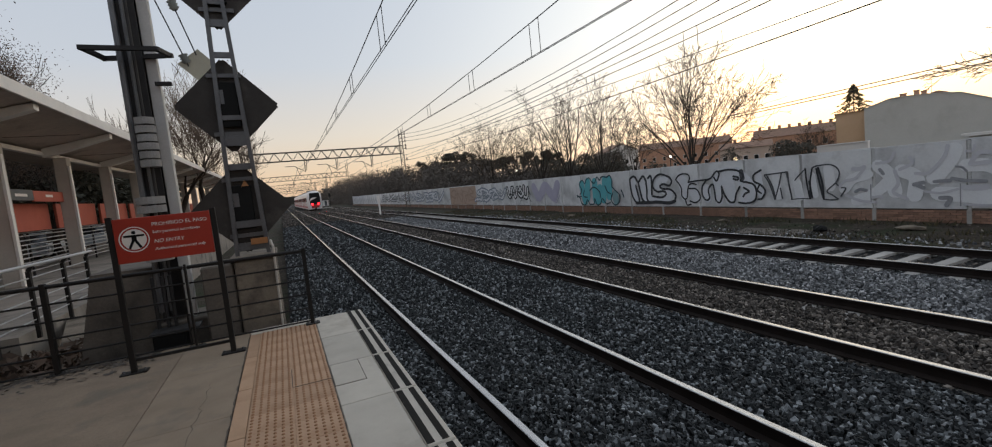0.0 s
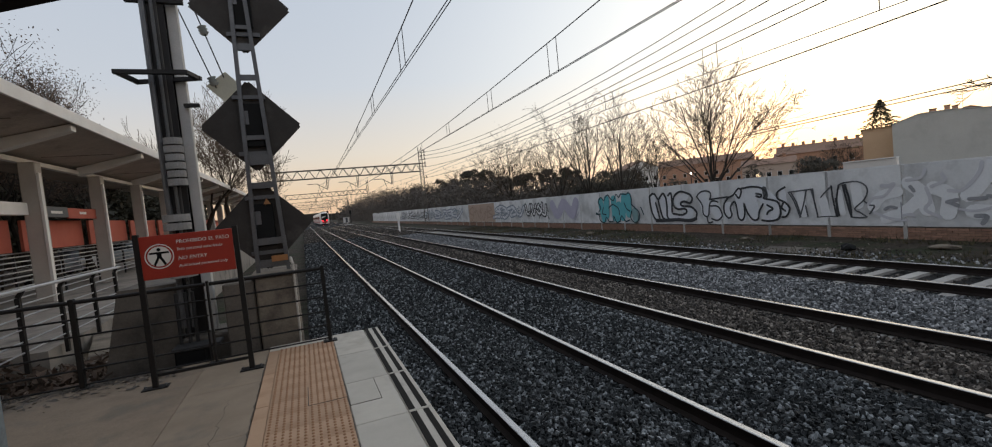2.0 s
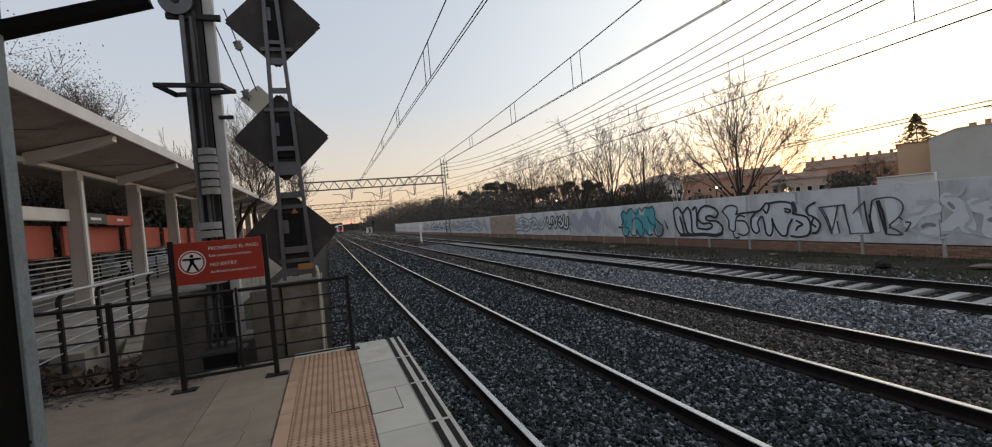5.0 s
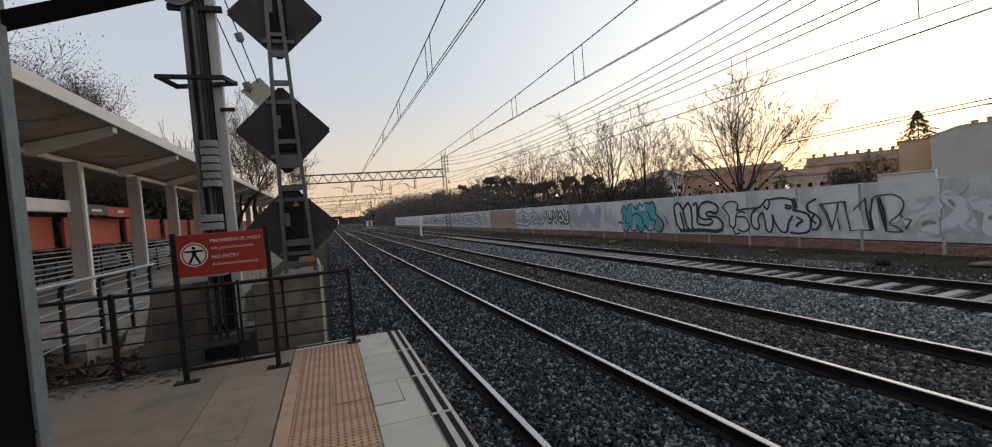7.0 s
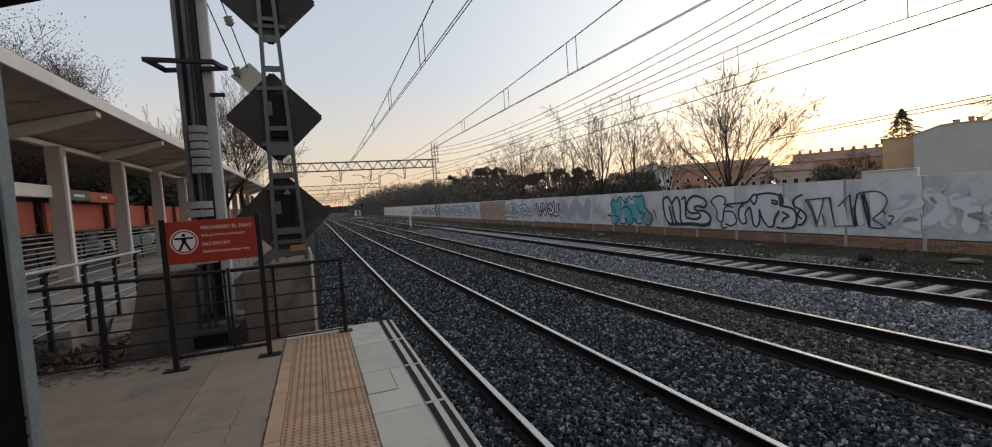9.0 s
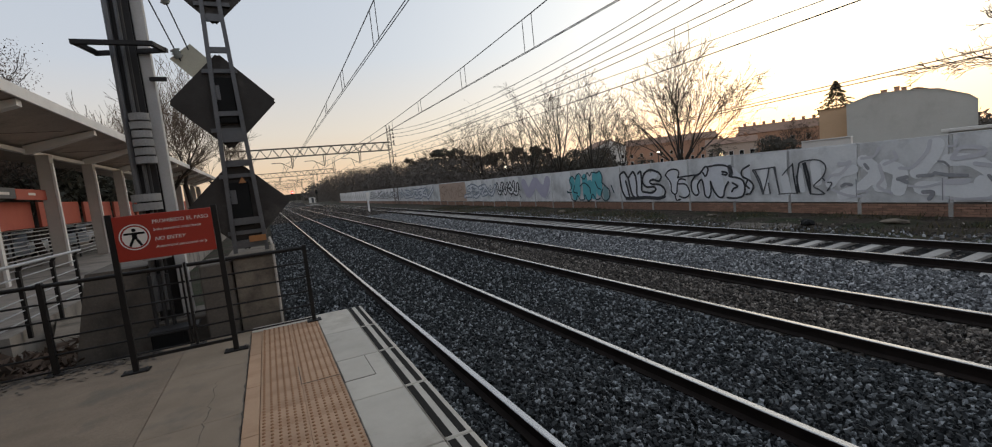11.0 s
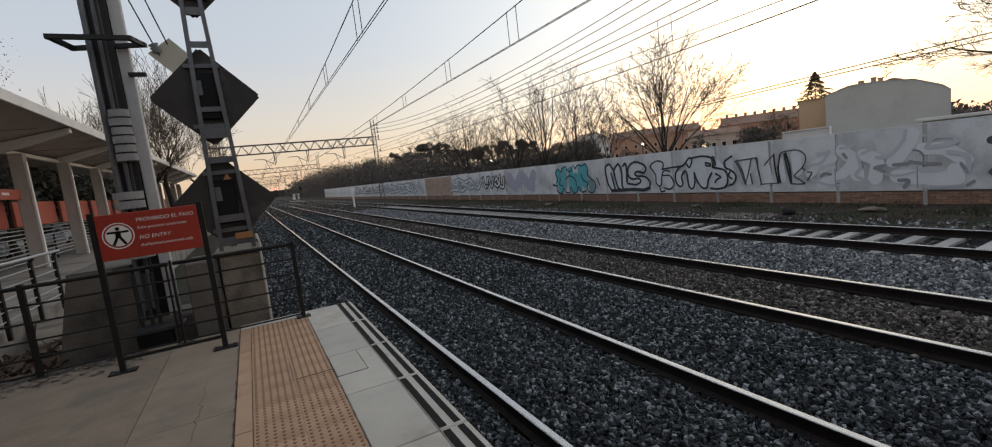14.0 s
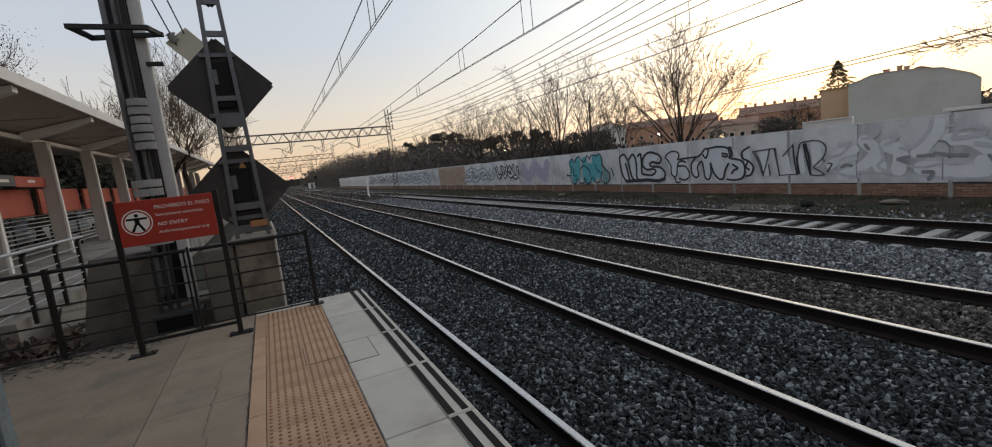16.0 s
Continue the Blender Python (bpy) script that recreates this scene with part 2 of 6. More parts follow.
M_PLATE = mat("ochre_plate", (0.36, 0.16, 0.055), 0.6, dark=(0.26, 0.11, 0.035), scale=12)
M_COLUMN = mat("column_concrete", (0.50, 0.455, 0.40), 0.85, dark=(0.38, 0.34, 0.30), scale=2, fine=40, random_value=0.06)
M_WALK = mat("walkway_asphalt", (0.34, 0.30, 0.26), 0.9, dark=(0.22, 0.195, 0.17), scale=1.5, fine=60, stain=(0.13, 0.115, 0.10), stain_scale=0.8)
M_ORANGE = mat("orange_red_panel", (0.48, 0.105, 0.062), 0.7, dark=(0.37, 0.08, 0.048), scale=1.5, fine=30)
M_GREY = mat("dark_grey_panel", (0.10, 0.105, 0.11), 0.6)
M_BARK = mat("dark_bark", (0.052, 0.042, 0.034), 0.95, dark=(0.03, 0.025, 0.021), scale=6, fine=30)
M_TWIG = mat("winter_twigs", (0.115, 0.082, 0.055), 0.9, dark=(0.075, 0.053, 0.037), scale=6, fine=30)
M_EVERGREEN = island_mat("evergreen_leaves", (0.05, 0.052, 0.038), (0.15, 0.14, 0.105), 0.9, 8)
# Greyer evergreen foliage, with distance haze put into the colour.
M_HAZED_SHRUB = island_mat("garden_shrub_twigs", (0.08, 0.075, 0.062), (0.21, 0.19, 0.155), 0.95, 8)
# Scrub tone raised to stand in for haze over the far belt.
M_SCRUB = island_mat("bare_scrub", (0.12, 0.102, 0.088), (0.21, 0.18, 0.155), 0.95, 8)
M_DRYLEAF = island_mat("withered_leaves", (0.085, 0.058, 0.043), (0.22, 0.15, 0.11), 0.9, 8)
M_WIRE = mat("wire_dark", (0.045, 0.045, 0.05), 0.5, 0.5)
M_CABLE = mat("black_cable_sheath", (0.05, 0.05, 0.052), 0.9, spec=0.1, bump=0.0)
M_INSUL = mat("glass_insulator", (0.42, 0.44, 0.42), 0.25, dark=(0.30, 0.32, 0.31), scale=20)
M_GANTRY = mat("gantry_steel", (0.16, 0.14, 0.12), 0.7, 0.3, dark=(0.10, 0.085, 0.075), scale=3)
M_TRAIN = mat("train_white_paint", (0.70, 0.66, 0.66), 0.35, dark=(0.62, 0.58, 0.58), scale=1, fine=10, bump=0.0)
M_TRAINRED = mat("train_red_paint", (0.45, 0.03, 0.03), 0.35, dark=(0.38, 0.025, 0.025), scale=1, bump=0.0)
M_GLASS = glassy("dark_glass", (0.012, 0.014, 0.016))
M_TAIL = glow("red_tail_light", (1.0, 0.02, 0.03), 6)
M_SIGNAL = glow("red_signal_lens", (1.0, 0.02, 0.02), 60)
M_LAMP = glow("warm_window_light", (1.0, 0.72, 0.4), 1.5)
M_PLASTER = mat("pale_plaster", (0.74, 0.69, 0.64), 0.9, dark=(0.63, 0.585, 0.54), scale=0.4, fine=6, mix=0.3)
M_RENDER = mat("cement_render", (0.53, 0.52, 0.485), 0.92, dark=(0.44, 0.43, 0.40), scale=0.25, fine=5, mix=0.35, stain=(0.38, 0.37, 0.34), stain_scale=0.2, stain_cut=(0.5, 0.75))
M_PINK = mat("pink_plaster", (0.55, 0.42, 0.34), 0.9, dark=(0.46, 0.35, 0.28), scale=0.4, fine=6)
# Orange glow of the sunset sky on the wall, put into the plaster colour.
M_GLOW_TINTED = mat("ochre_plaster", (0.64, 0.43, 0.27), 0.9, dark=(0.54, 0.36, 0.22), scale=0.4, fine=6)
M_TILE = mat("clay_roof", (0.30, 0.18, 0.125), 0.9, dark=(0.20, 0.125, 0.09), scale=1, fine=12)
M_TERRA = mat("terracotta_plaster", (0.50, 0.28, 0.18), 0.9, dark=(0.42, 0.23, 0.15), scale=0.4, fine=6)
M_MASK = mat("train_black_mask", (0.012, 0.012, 0.013), 0.6, bump=0.0, spec=0.2)
# Warm and pale because the low backlight is put into the needle colour.
M_CONIFER = island_mat("lit_conifer_needles", (0.12, 0.095, 0.045), (0.32, 0.24, 0.12), 0.9, 8)
M_GRASS = island_mat("winter_grass", (0.035, 0.04, 0.018), (0.15, 0.12, 0.06), 0.9, 8)
M_HILL = mat("far_trees", (0.06, 0.052, 0.042), 1.0, dark=(0.035, 0.032, 0.026), scale=0.3, fine=1.5, mix=0.5, bump=0.0)

# ---- ground, ballast, tracks ----
PZ = 0.76            # platform top above the rail heads
END = 6.55           # far end of the platform
EDGE = -1.84
TRACKS = (0.0, 3.955, 8.62)
WALL_X = 15.0


def ground():
    bm = B()
    vs = [bm.verts.new(v) for v in ((-1500, -600, -0.5), (1500, -600, -0.5), (1500, 2500, -0.5), (-1500, 2500, -0.5))]
    bm.faces.new(vs)
    tagged(part("ground", bm, M_SOIL), "dry dark soil with sparse winter grass", "ground", kind="structure")
    bm = B()
    extrude_y(bm, [(-2.75, -0.6), (-2.75, -0.26), (-1.5, -0.215), (0.0, -0.185), (1.2, -0.21), (2.0, -0.15), (2.8, -0.21), (5.5, -0.22), (6.7, -0.26), (7.5, -0.225), (9.8, -0.225), (11.0, -0.42), (11.0, -0.6)], -30, 900)
    tagged(part("ballast_bed", bm, M_BALLAST), "grey crushed stone bed under the railway tracks", "ballast", kind="structure")
    # rough verge between the third track and the wall, a little uneven
    bm = B()
    nx, ny = 14, 160
    grid = [[bm.verts.new((10.4 + 4.8 * i / nx, -20 + 150 * j / ny, -0.38 + 0.10 * i / nx + 0.07 * noise.noise((i * 0.5, j * 0.5, 0)))) for i in range(nx + 1)] for j in range(ny + 1)]
    for j in range(ny):
        for i in range(nx):
            bm.faces.new((grid[j][i], grid[j][i + 1], grid[j + 1][i + 1], grid[j + 1][i]))
    tagged(part("verge", bm, M_SOIL), "uneven strip of bare earth and weeds along the wall", "verge", kind="structure")


def rail(x, parent):
    h, w = 0.16, 0.036
    body = [(x - 0.07, -h), (x + 0.07, -h), (x + 0.07, -h + 0.012), (x + 0.012, -h + 0.035), (x + 0.010, -0.045), (x + w, -0.034), (x + w, -0.013), (x - w, -0.013), (x - w, -0.034), (x - 0.010, -0.045), (x - 0.012, -h + 0.035), (x - 0.07, -h + 0.012)]
    r = part("rail", extrude_y(B(), body, -30, 900), M_RAIL, parent)
    head = [(x - w, -0.0125), (x + w, -0.0125), (x + w, -0.006), (x + w - 0.008, 0.0), (x - w + 0.008, 0.0), (x - w, -0.006)]
    part("rail_head", extrude_y(B(), head, -30, 900), M_HEAD, r, "polished steel running surface")


def sleeper_mesh():
    bm = B()
    extrude_y(bm, [(-1.25, -0.20), (1.25, -0.20), (1.25, -0.02), (0.95, 0.0), (0.5, 0.0), (0.3, -0.006), (-0.3, -0.006), (-0.5, 0.0), (-0.95, 0.0), (-1.25, -0.02)], -0.105, 0.105)
    me = bpy.data.meshes.new("sleeper")
    bm.to_mesh(me)
    bm.free()
    me.materials.append(M_SLEEPER)
    return me


def tracks():
    me = sleeper_mesh()
    rnd = random.Random(3)
    labels = ("ballasted railway track with worn bright rails beside the platform", "ballasted railway track with rust-stained stones and half buried sleepers", "rusty railway track with pale concrete sleepers beside the wall")
    for k, (x, label) in enumerate(zip(TRACKS, labels)):
        t = thing("railway_track", label, "railway track", "parallel railway tracks")
        for s in (-0.869, 0.869):
            rail(x + s, t)
        top = (-0.185, -0.178, -0.162)[k]
        count = (0, 130, 260)[k]
        for i in range(count):
            ob = new("sleeper", me)
            ob.location = (x + rnd.uniform(-0.02, 0.02), -6 + 0.6 * i, top + rnd.uniform(-0.006, 0.004))
            ob.rotation_euler = (0, 0, rnd.uniform(-0.01, 0.01))
            ob.parent = t


def stones(name, material, x0, x1, y0, y1, count, size, z, seed, label, skip=()):
    """Loose crushed stones, irregular eight-cornered lumps, in one mesh."""
    rng = np.random.default_rng(seed)
    base = np.array([(-1, -1, -1), (1, -1, -1), (1, 1, -1), (-1, 1, -1), (-1, -1, 1), (1, -1, 1), (1, 1, 1), (-1, 1, 1)], float) * 0.5
    faces = np.array([(0, 3, 2, 1), (4, 5, 6, 7), (0, 1, 5, 4), (1, 2, 6, 5), (2, 3, 7, 6), (3, 0, 4, 7)])
    px = rng.uniform(x0, x1, count)
    u = rng.uniform(0, 1, count)
    py = y0 + (y1 - y0) * u
    keep = np.ones(count, bool)
    for a, b in skip:
        keep &= ~((px > a) & (px < b))
    px, py = px[keep], py[keep]
    n = len(px)
    v = np.repeat(base[None], n, 0) * rng.uniform(0.55, 1.25, (n, 8, 1))
    v[:, 4:, :2] *= rng.uniform(0.35, 0.9, (n, 1, 1))
    v *= rng.uniform(0.6, 1.3, (n, 1, 3)) * size
    a, b = rng.uniform(0, 6.28, n), rng.normal(0, 0.5, n)
    ca, sa, cb, sb = np.cos(a)[:, None], np.sin(a)[:, None], np.cos(b)[:, None], np.sin(b)[:, None]
    y_, z_ = v[..., 1] * cb - v[..., 2] * sb, v[..., 1] * sb + v[..., 2] * cb
    x_ = v[..., 0]
    v = np.stack([x_ * ca - y_ * sa, x_ * sa + y_ * ca, z_], -1)
    # the stones lie lower beside the rails and heap up a little between the tracks
    dip = sum(np.exp(-((px - x - s) / 0.20) ** 2) for x in TRACKS for s in (-0.869, 0.869))
    heap = np.exp(-((px - 2.0) / 0.55) ** 2) * (0.6 + 0.4 * np.sin(py * 0.9 + 0.7 * np.sin(py * 0.37)))
    v += np.stack([px, py, z + rng.uniform(-0.6, 1.0, n) * size * 0.75 - 0.045 * dip + 0.055 * heap], -1)[:, None]
    f = (faces[None] + 8 * np.arange(n)[:, None, None]).reshape(-1, 4)
    ob = mesh_part(name, v.reshape(-1, 3).tolist(), f.tolist(), material)
    tagged(ob, label, "ballast", kind="stuff")
    return ob


def ballast():
    gap = [(x + s - 0.075, x + s + 0.075) for x in TRACKS for s in (-0.869, 0.869)]
    lab = "grey crushed stone ballast, loose angular pieces"
    stones("ballast_stones", M_STONE, -1.8, 2.9, 0.5, 9, 52000, 0.047, -0.155, 11, lab, gap)
    stones("ballast_stones", M_STONE, -1.8, 6.5, -3, 0.5, 20000, 0.050, -0.155, 10, lab, gap)
    stones("ballast_stones", M_STONE, -2.7, 2.9, 9, 22, 38000, 0.052, -0.155, 12, lab, gap)
    stones("ballast_stones", M_STONE, -2.7, 2.9, 22, 50, 16000, 0.08, -0.16, 13, lab, gap)
    lab2 = "rust-stained crushed stone ballast between the rails"
    stones("ballast_stones", M_STONE_RUST_FAR, 2.9, 5.3, 0.5, 14, 26000, 0.048, -0.175, 14, lab2, gap)
    stones("ballast_stones", M_STONE_RUST_FAR, 2.9, 5.3, 14, 45, 9000, 0.075, -0.17, 15, lab2, gap)
    lab3 = "pale grey crushed stone ballast beside the rusty track"
    stones("ballast_stones", M_STONE_PALE, 5.3, 7.9, 0.5, 14, 24000, 0.052, -0.20, 16, lab3, gap)
    stones("ballast_stones", M_STONE_PALE, 5.3, 7.9, 14, 45, 13000, 0.08, -0.20, 17, lab3, gap)
    # Far stones use the lighter rusty stone to stand in for grazing light.
    stones("ballast_stones", M_STONE_RUST_FAR, -2.7, 2.9, 50, 120, 8000, 0.13, -0.17, 19, lab, gap)
    stones("ballast_stones", M_STONE_RUST_FAR, 2.9, 10.4, 45, 120, 9000, 0.13, -0.19, 20, lab2, gap)
    stones("verge_rubble", M_STONE_PALE, 10.3, 12.4, 0.5, 34, 2600, 0.07, -0.36, 21, "scattered pale stones between the rusty track and the weeds")
    stones("verge_rubble", M_STONE_RUST_FAR, 11.5, 14.9, 0.5, 34, 2600, 0.055, -0.34, 22, "scattered stones and litter among the weeds")
    stones("ballast_stones", M_STONE_RUST_FAR, 7.8, 10.2, 0.5, 40, 12000, 0.055, -0.25, 18, "dark crushed stone ballast between pale sleepers", gap)


# ---- platform ----
def platform():
    p = thing("platform", "station platform end with worn asphalt and pale edge slabs", "platform", kind="structure")
    bm = B()
    box(bm, -14, -3.76, -30, END - 0.1, -0.5, PZ)
    box(bm, -3.77, -3.13, -30, END - 0.1, -0.5, PZ - 0.012)
    part("asphalt_deck", bm, M_PLATFORM, p)
    bm = B()
    box(bm, -3.125, EDGE - 0.02, -30, END - 0.01, -0.5, PZ - 0.06)
    part("platform_base", bm, M_CONCRETE, p)
    # pale edge slabs in pieces about one metre long, a cover set into one of them
    for y0, y1 in ((5.56, 6.55), (4.63, 5.55), (3.71, 4.62), (2.82, 3.70), (1.9, 2.81), (0.95, 1.89), (0.0, 0.94), *((-0.95 * i, -0.95 * i + 0.94) for i in range(1, 9))):
        part("edge_slab", box(B(), -2.405, -2.022, y0, y1, PZ - 0.1, PZ, 0.006), M_SLAB, p)
        x = -2.018
        e = part("edge_coping", box(B(), x, EDGE, y0, y1, PZ - 0.2, PZ + 0.001, 0.008), M_EDGE, p)
        for a, b in ((-2.012, -1.966), (-1.918, -1.876)):
            part("grip_strip", box(B(), a, b, y0 + 0.02, y1 - 0.02, PZ - 0.02, PZ + 0.005), M_STRIP, e, "black anti-slip strip")
    part("cover_joint", box(B(), -2.404, -2.153, 4.093, 4.607, PZ - 0.05, PZ + 0.002), M_JOINT, p)
    part("crack", box(B(), -2.714, -2.708, 4.31, 4.76, PZ - 0.02, PZ + 0.0015), M_JOINT, p)
    part("crack", box(B(), -2.705, -2.412, 4.304, 4.310, PZ - 0.02, PZ + 0.0015), M_JOINT, p)
    c = part("access_cover", box(B(), -2.40, -2.16, 4.10, 4.60, PZ - 0.05, PZ + 0.006, 0.004), M_SLAB, p, "square access cover set into the edge slab")
    rnd = random.Random(17)
    for x, y0, y1, wob, w in ((-3.125, -1.0, 6.2, 0.006, 0.012), (-3.36, 1.2, 4.9, 0.02, 0.006), (-2.408, 0.5, 6.3, 0.002, 0.008)):
        bm = B()
        n = int((y1 - y0) / 0.06)
        prev = None
        for i in range(n + 1):
            cx, half = x + rnd.uniform(-wob, wob), w * rnd.uniform(0.15, 0.6)
            pair = [bm.verts.new((cx + s * half, y0 + (y1 - y0) * i / n, PZ + 0.0025)) for s in (-1, 1)]
            if prev:
                bm.faces.new((prev[0], prev[1], pair[1], pair[0]))
            prev = pair
        part("crack", bm, M_JOINT, p, "ragged dark joint")
    # tactile band: tiles of 0.3 m with small studs
    tile = B()
    box(tile, -0.1495, 0.1495, -0.1495, 0.1495, -0.04, 0.0, 0.002)
    tm = bpy.data.meshes.new("tactile_tile")
    tile.to_mesh(tm)
    tile.free()
    tm.materials.append(M_TACTILE)
    stud = B()
    for i in range(6):
        for j in range(6):
            bmesh.ops.create_cone(stud, cap_ends=True, segments=6, radius1=0.0125, radius2=0.009, depth=0.006, matrix=Matrix.Translation((-0.125 + 0.05 * i, -0.125 + 0.05 * j, 0.003)))
    sm = bpy.data.meshes.new("tactile_studs")
    stud.to_mesh(sm)
    stud.free()
    sm.materials.append(M_STUD)
    for i in range(2):
        for j in range(46):
            t = new("tactile_tile", tm)
            t.location = (-2.860 + 0.3 * i, END - 0.36 - 0.3 * j, PZ - 0.002)
            t.parent = p
            s = new("studs", sm)
            s.parent = t
    for j in range(15):
        part("border_slab", box(B(), -3.12, -3.014, END - 0.22 - 0.9 * (j + 1) + 0.01, END - 0.22 - 0.9 * j, PZ - 0.05, PZ - 0.003, 0.004), M_TACTILE, p)
    for j in range(12):
        part("paving_slab", box(B(), -3.757, -3.127, 5.25 - 1.2 * j + 0.004, 6.45 - 1.2 * j, PZ - 0.011, PZ - 0.001, 0.003), M_PAVE, p, "brownish paving slab")
    part("end_slab", box(B(), -3.12, -2.41, END - 0.205, END, PZ - 0.06, PZ - 0.001, 0.006), M_EDGE, p)


# ---- the wall across the tracks ----
def wall_right():
    w = thing("wall_east", "long precast concrete wall with sprayed graffiti and a brick footing", "wall", kind="structure")
    rnd = random.Random(5)
    step = 2.345
    y = -14.36

    def shared(name, bm, material):
        m = bpy.data.meshes.new(name)
        bm.to_mesh(m)
        bm.free()
        m.materials.append(material)
        return m

    panel = shared("wall_panel", box(B(), 0, 0.14, 0.05, step - 0.05, 0.0, 1.95, 0.012), M_WALL)
    cap = shared("wall_cap", box(B(), -0.004, 0.145, 0.0, step - 0.004, 1.95, 1.98, 0.006), M_WALL)
    post = shared("wall_post", box(B(), 0.012, 0.15, -0.046, 0.034, 0.0, 1.948, 0.004), M_POST)
    stub = shared("post_stub", box(B(), -0.03, 0.12, -0.055, 0.055, -0.55, -0.002, 0.008), M_SLEEPER)
    brick = shared("brick", box(B(), 0, 0.10, 0, 0.245, 0, 0.062), M_BRICK)
    base = B()
    box(base, WALL_X + 0.05, WALL_X + 0.16, -14, 134, -0.6, 0.125)
    part("footing", base, M_CONCRETE, w)
    bricks = 0
    rows = []
    for k in range(62):
        y0 = y + k * step
        dz = rnd.uniform(-0.015, 0.015)
        for m_, dx in ((panel, 0.0), (cap, 0.0), (post, 0.0), (stub, 0.0)):
            o = new(m_.name.split(".")[0], m_)
            o.location = (WALL_X + dx + rnd.uniform(-0.006, 0.006), y0, 0.13 + dz)
            o.parent = w
    for r in range(6):
        yy = 2.0 + (0.13 if r % 2 else 0)
        while yy < 30:
            if bricks < 300 and 2 < yy < 15 and r > 0:
                o = new("brick", brick)
                o.location, o.parent = (WALL_X - 0.005 + rnd.uniform(-0.006, 0.004), yy, -0.355 + 0.074 * r), w
                bricks += 1
            else:
                rows.append((yy, r))
            yy += 0.258
    bm = B()
    for yy, r in rows:
        box(bm, WALL_X + rnd.uniform(-0.008, 0.0), WALL_X + 0.09, yy, yy + 0.245, -0.355 + 0.074 * r, -0.293 + 0.074 * r)
    tagged(part("footing_bricks", bm, M_BRICK, w), kind="stuff")
    bm = B()
    for r in range(6):
        box(bm, WALL_X + (0.004 if r % 2 else 0.0), WALL_X + 0.05, 30, 134, -0.355 + 0.074 * r, -0.293 + 0.074 * r)
        box(bm, WALL_X + (0.004 if r % 2 else 0.0), WALL_X + 0.05, -14, 2, -0.355 + 0.074 * r, -0.293 + 0.074 * r)
    part("footing_courses", bm, M_BRICK, w)


def verge_grass():
    """Short weeds and dead grass on the strip along the wall and beside the third track."""
    rng = np.random.default_rng(51)
    n = 16000
    c = np.stack([rng.uniform(10.6, 14.95, n), rng.uniform(-2, 46, n) ** 1.0, np.zeros(n)], -1)
    lump = np.array([noise.noise((float(a) * 0.5, float(b) * 0.35, 3.0)) for a, b, _ in c])
    c = c[lump > 0.0]
    n = len(c)
    c[:, 2] = -0.40 + 0.10 * (c[:, 0] - 10.4) / 4.8
    h = rng.uniform(0.05, 0.20, n)
    a = rng.uniform(0, 6.28, n)
    w = np.stack([np.cos(a), np.sin(a), np.zeros(n)], -1) * 0.018
    tip = c + np.stack([rng.normal(0, 0.06, n), rng.normal(0, 0.06, n), h], -1)
    v = np.stack([c - w, c + w, tip], 1).reshape(-1, 3)
    tagged(mesh_part("verge_grass", v.tolist(), np.arange(3 * n).reshape(-1, 3).tolist(), M_GRASS), "short weeds and dead grass along the wall", "grass", kind="stuff")


def verge_debris():
    """Broken concrete, a dark bag and pale rubble lying on the strip along the wall."""
    rnd = random.Random(91)

    def lump(name, x, y, z, sx, sy, sz, material, label, category, turn=0.0):
        bm = B()
        bmesh.ops.create_icosphere(bm, subdivisions=2, radius=1.0)
        for v in bm.verts:
            k = 0.75 + 0.35 * noise.noise(v.co * 1.7 + Vector((x, y, 0)))
            v.co = Vector((v.co.x * sx * k, v.co.y * sy * k, max(v.co.z, -0.4) * sz * k))
        ob = part(name, bm, material)
        ob.matrix_world = pose(x, y, z, 0, 0, turn)
        tagged(ob, label, category)

    slab = part("broken_slab", box(B(), -0.45, 0.45, -1.0, 1.0, -0.05, 0.05, 0.015), M_CONCRETE)
    slab.matrix_world = pose(12.0, 10.6, -0.36, 1, -3, 12)
    tagged(slab, "broken pale concrete slab lying in the weeds", "rubble")
    lump("rubbish_bag", 12.3, 9.2, -0.22, 0.22, 0.26, 0.20, M_PICTO, "crumpled black rubbish bag on the verge", "rubbish")
    lump("pale_stone", 13.4, 7.4, -0.24, 0.16, 0.50, 0.12, M_FOOTING, "long pale lump of broken concrete on the verge", "rubble", 15)
    lump("pale_stone", 13.1, 24.0, -0.26, 0.2, 0.3, 0.16, M_FOOTING, "pale lump of rubble on the verge", "rubble", 60)
    lump("pale_stone", 13.6, 13.8, -0.26, 0.12, 0.3, 0.08, M_FOOTING, "pale lump of rubble on the verge", "rubble", 20)


ground()
verge_grass()
verge_debris()
tracks()
platform()
wall_right()

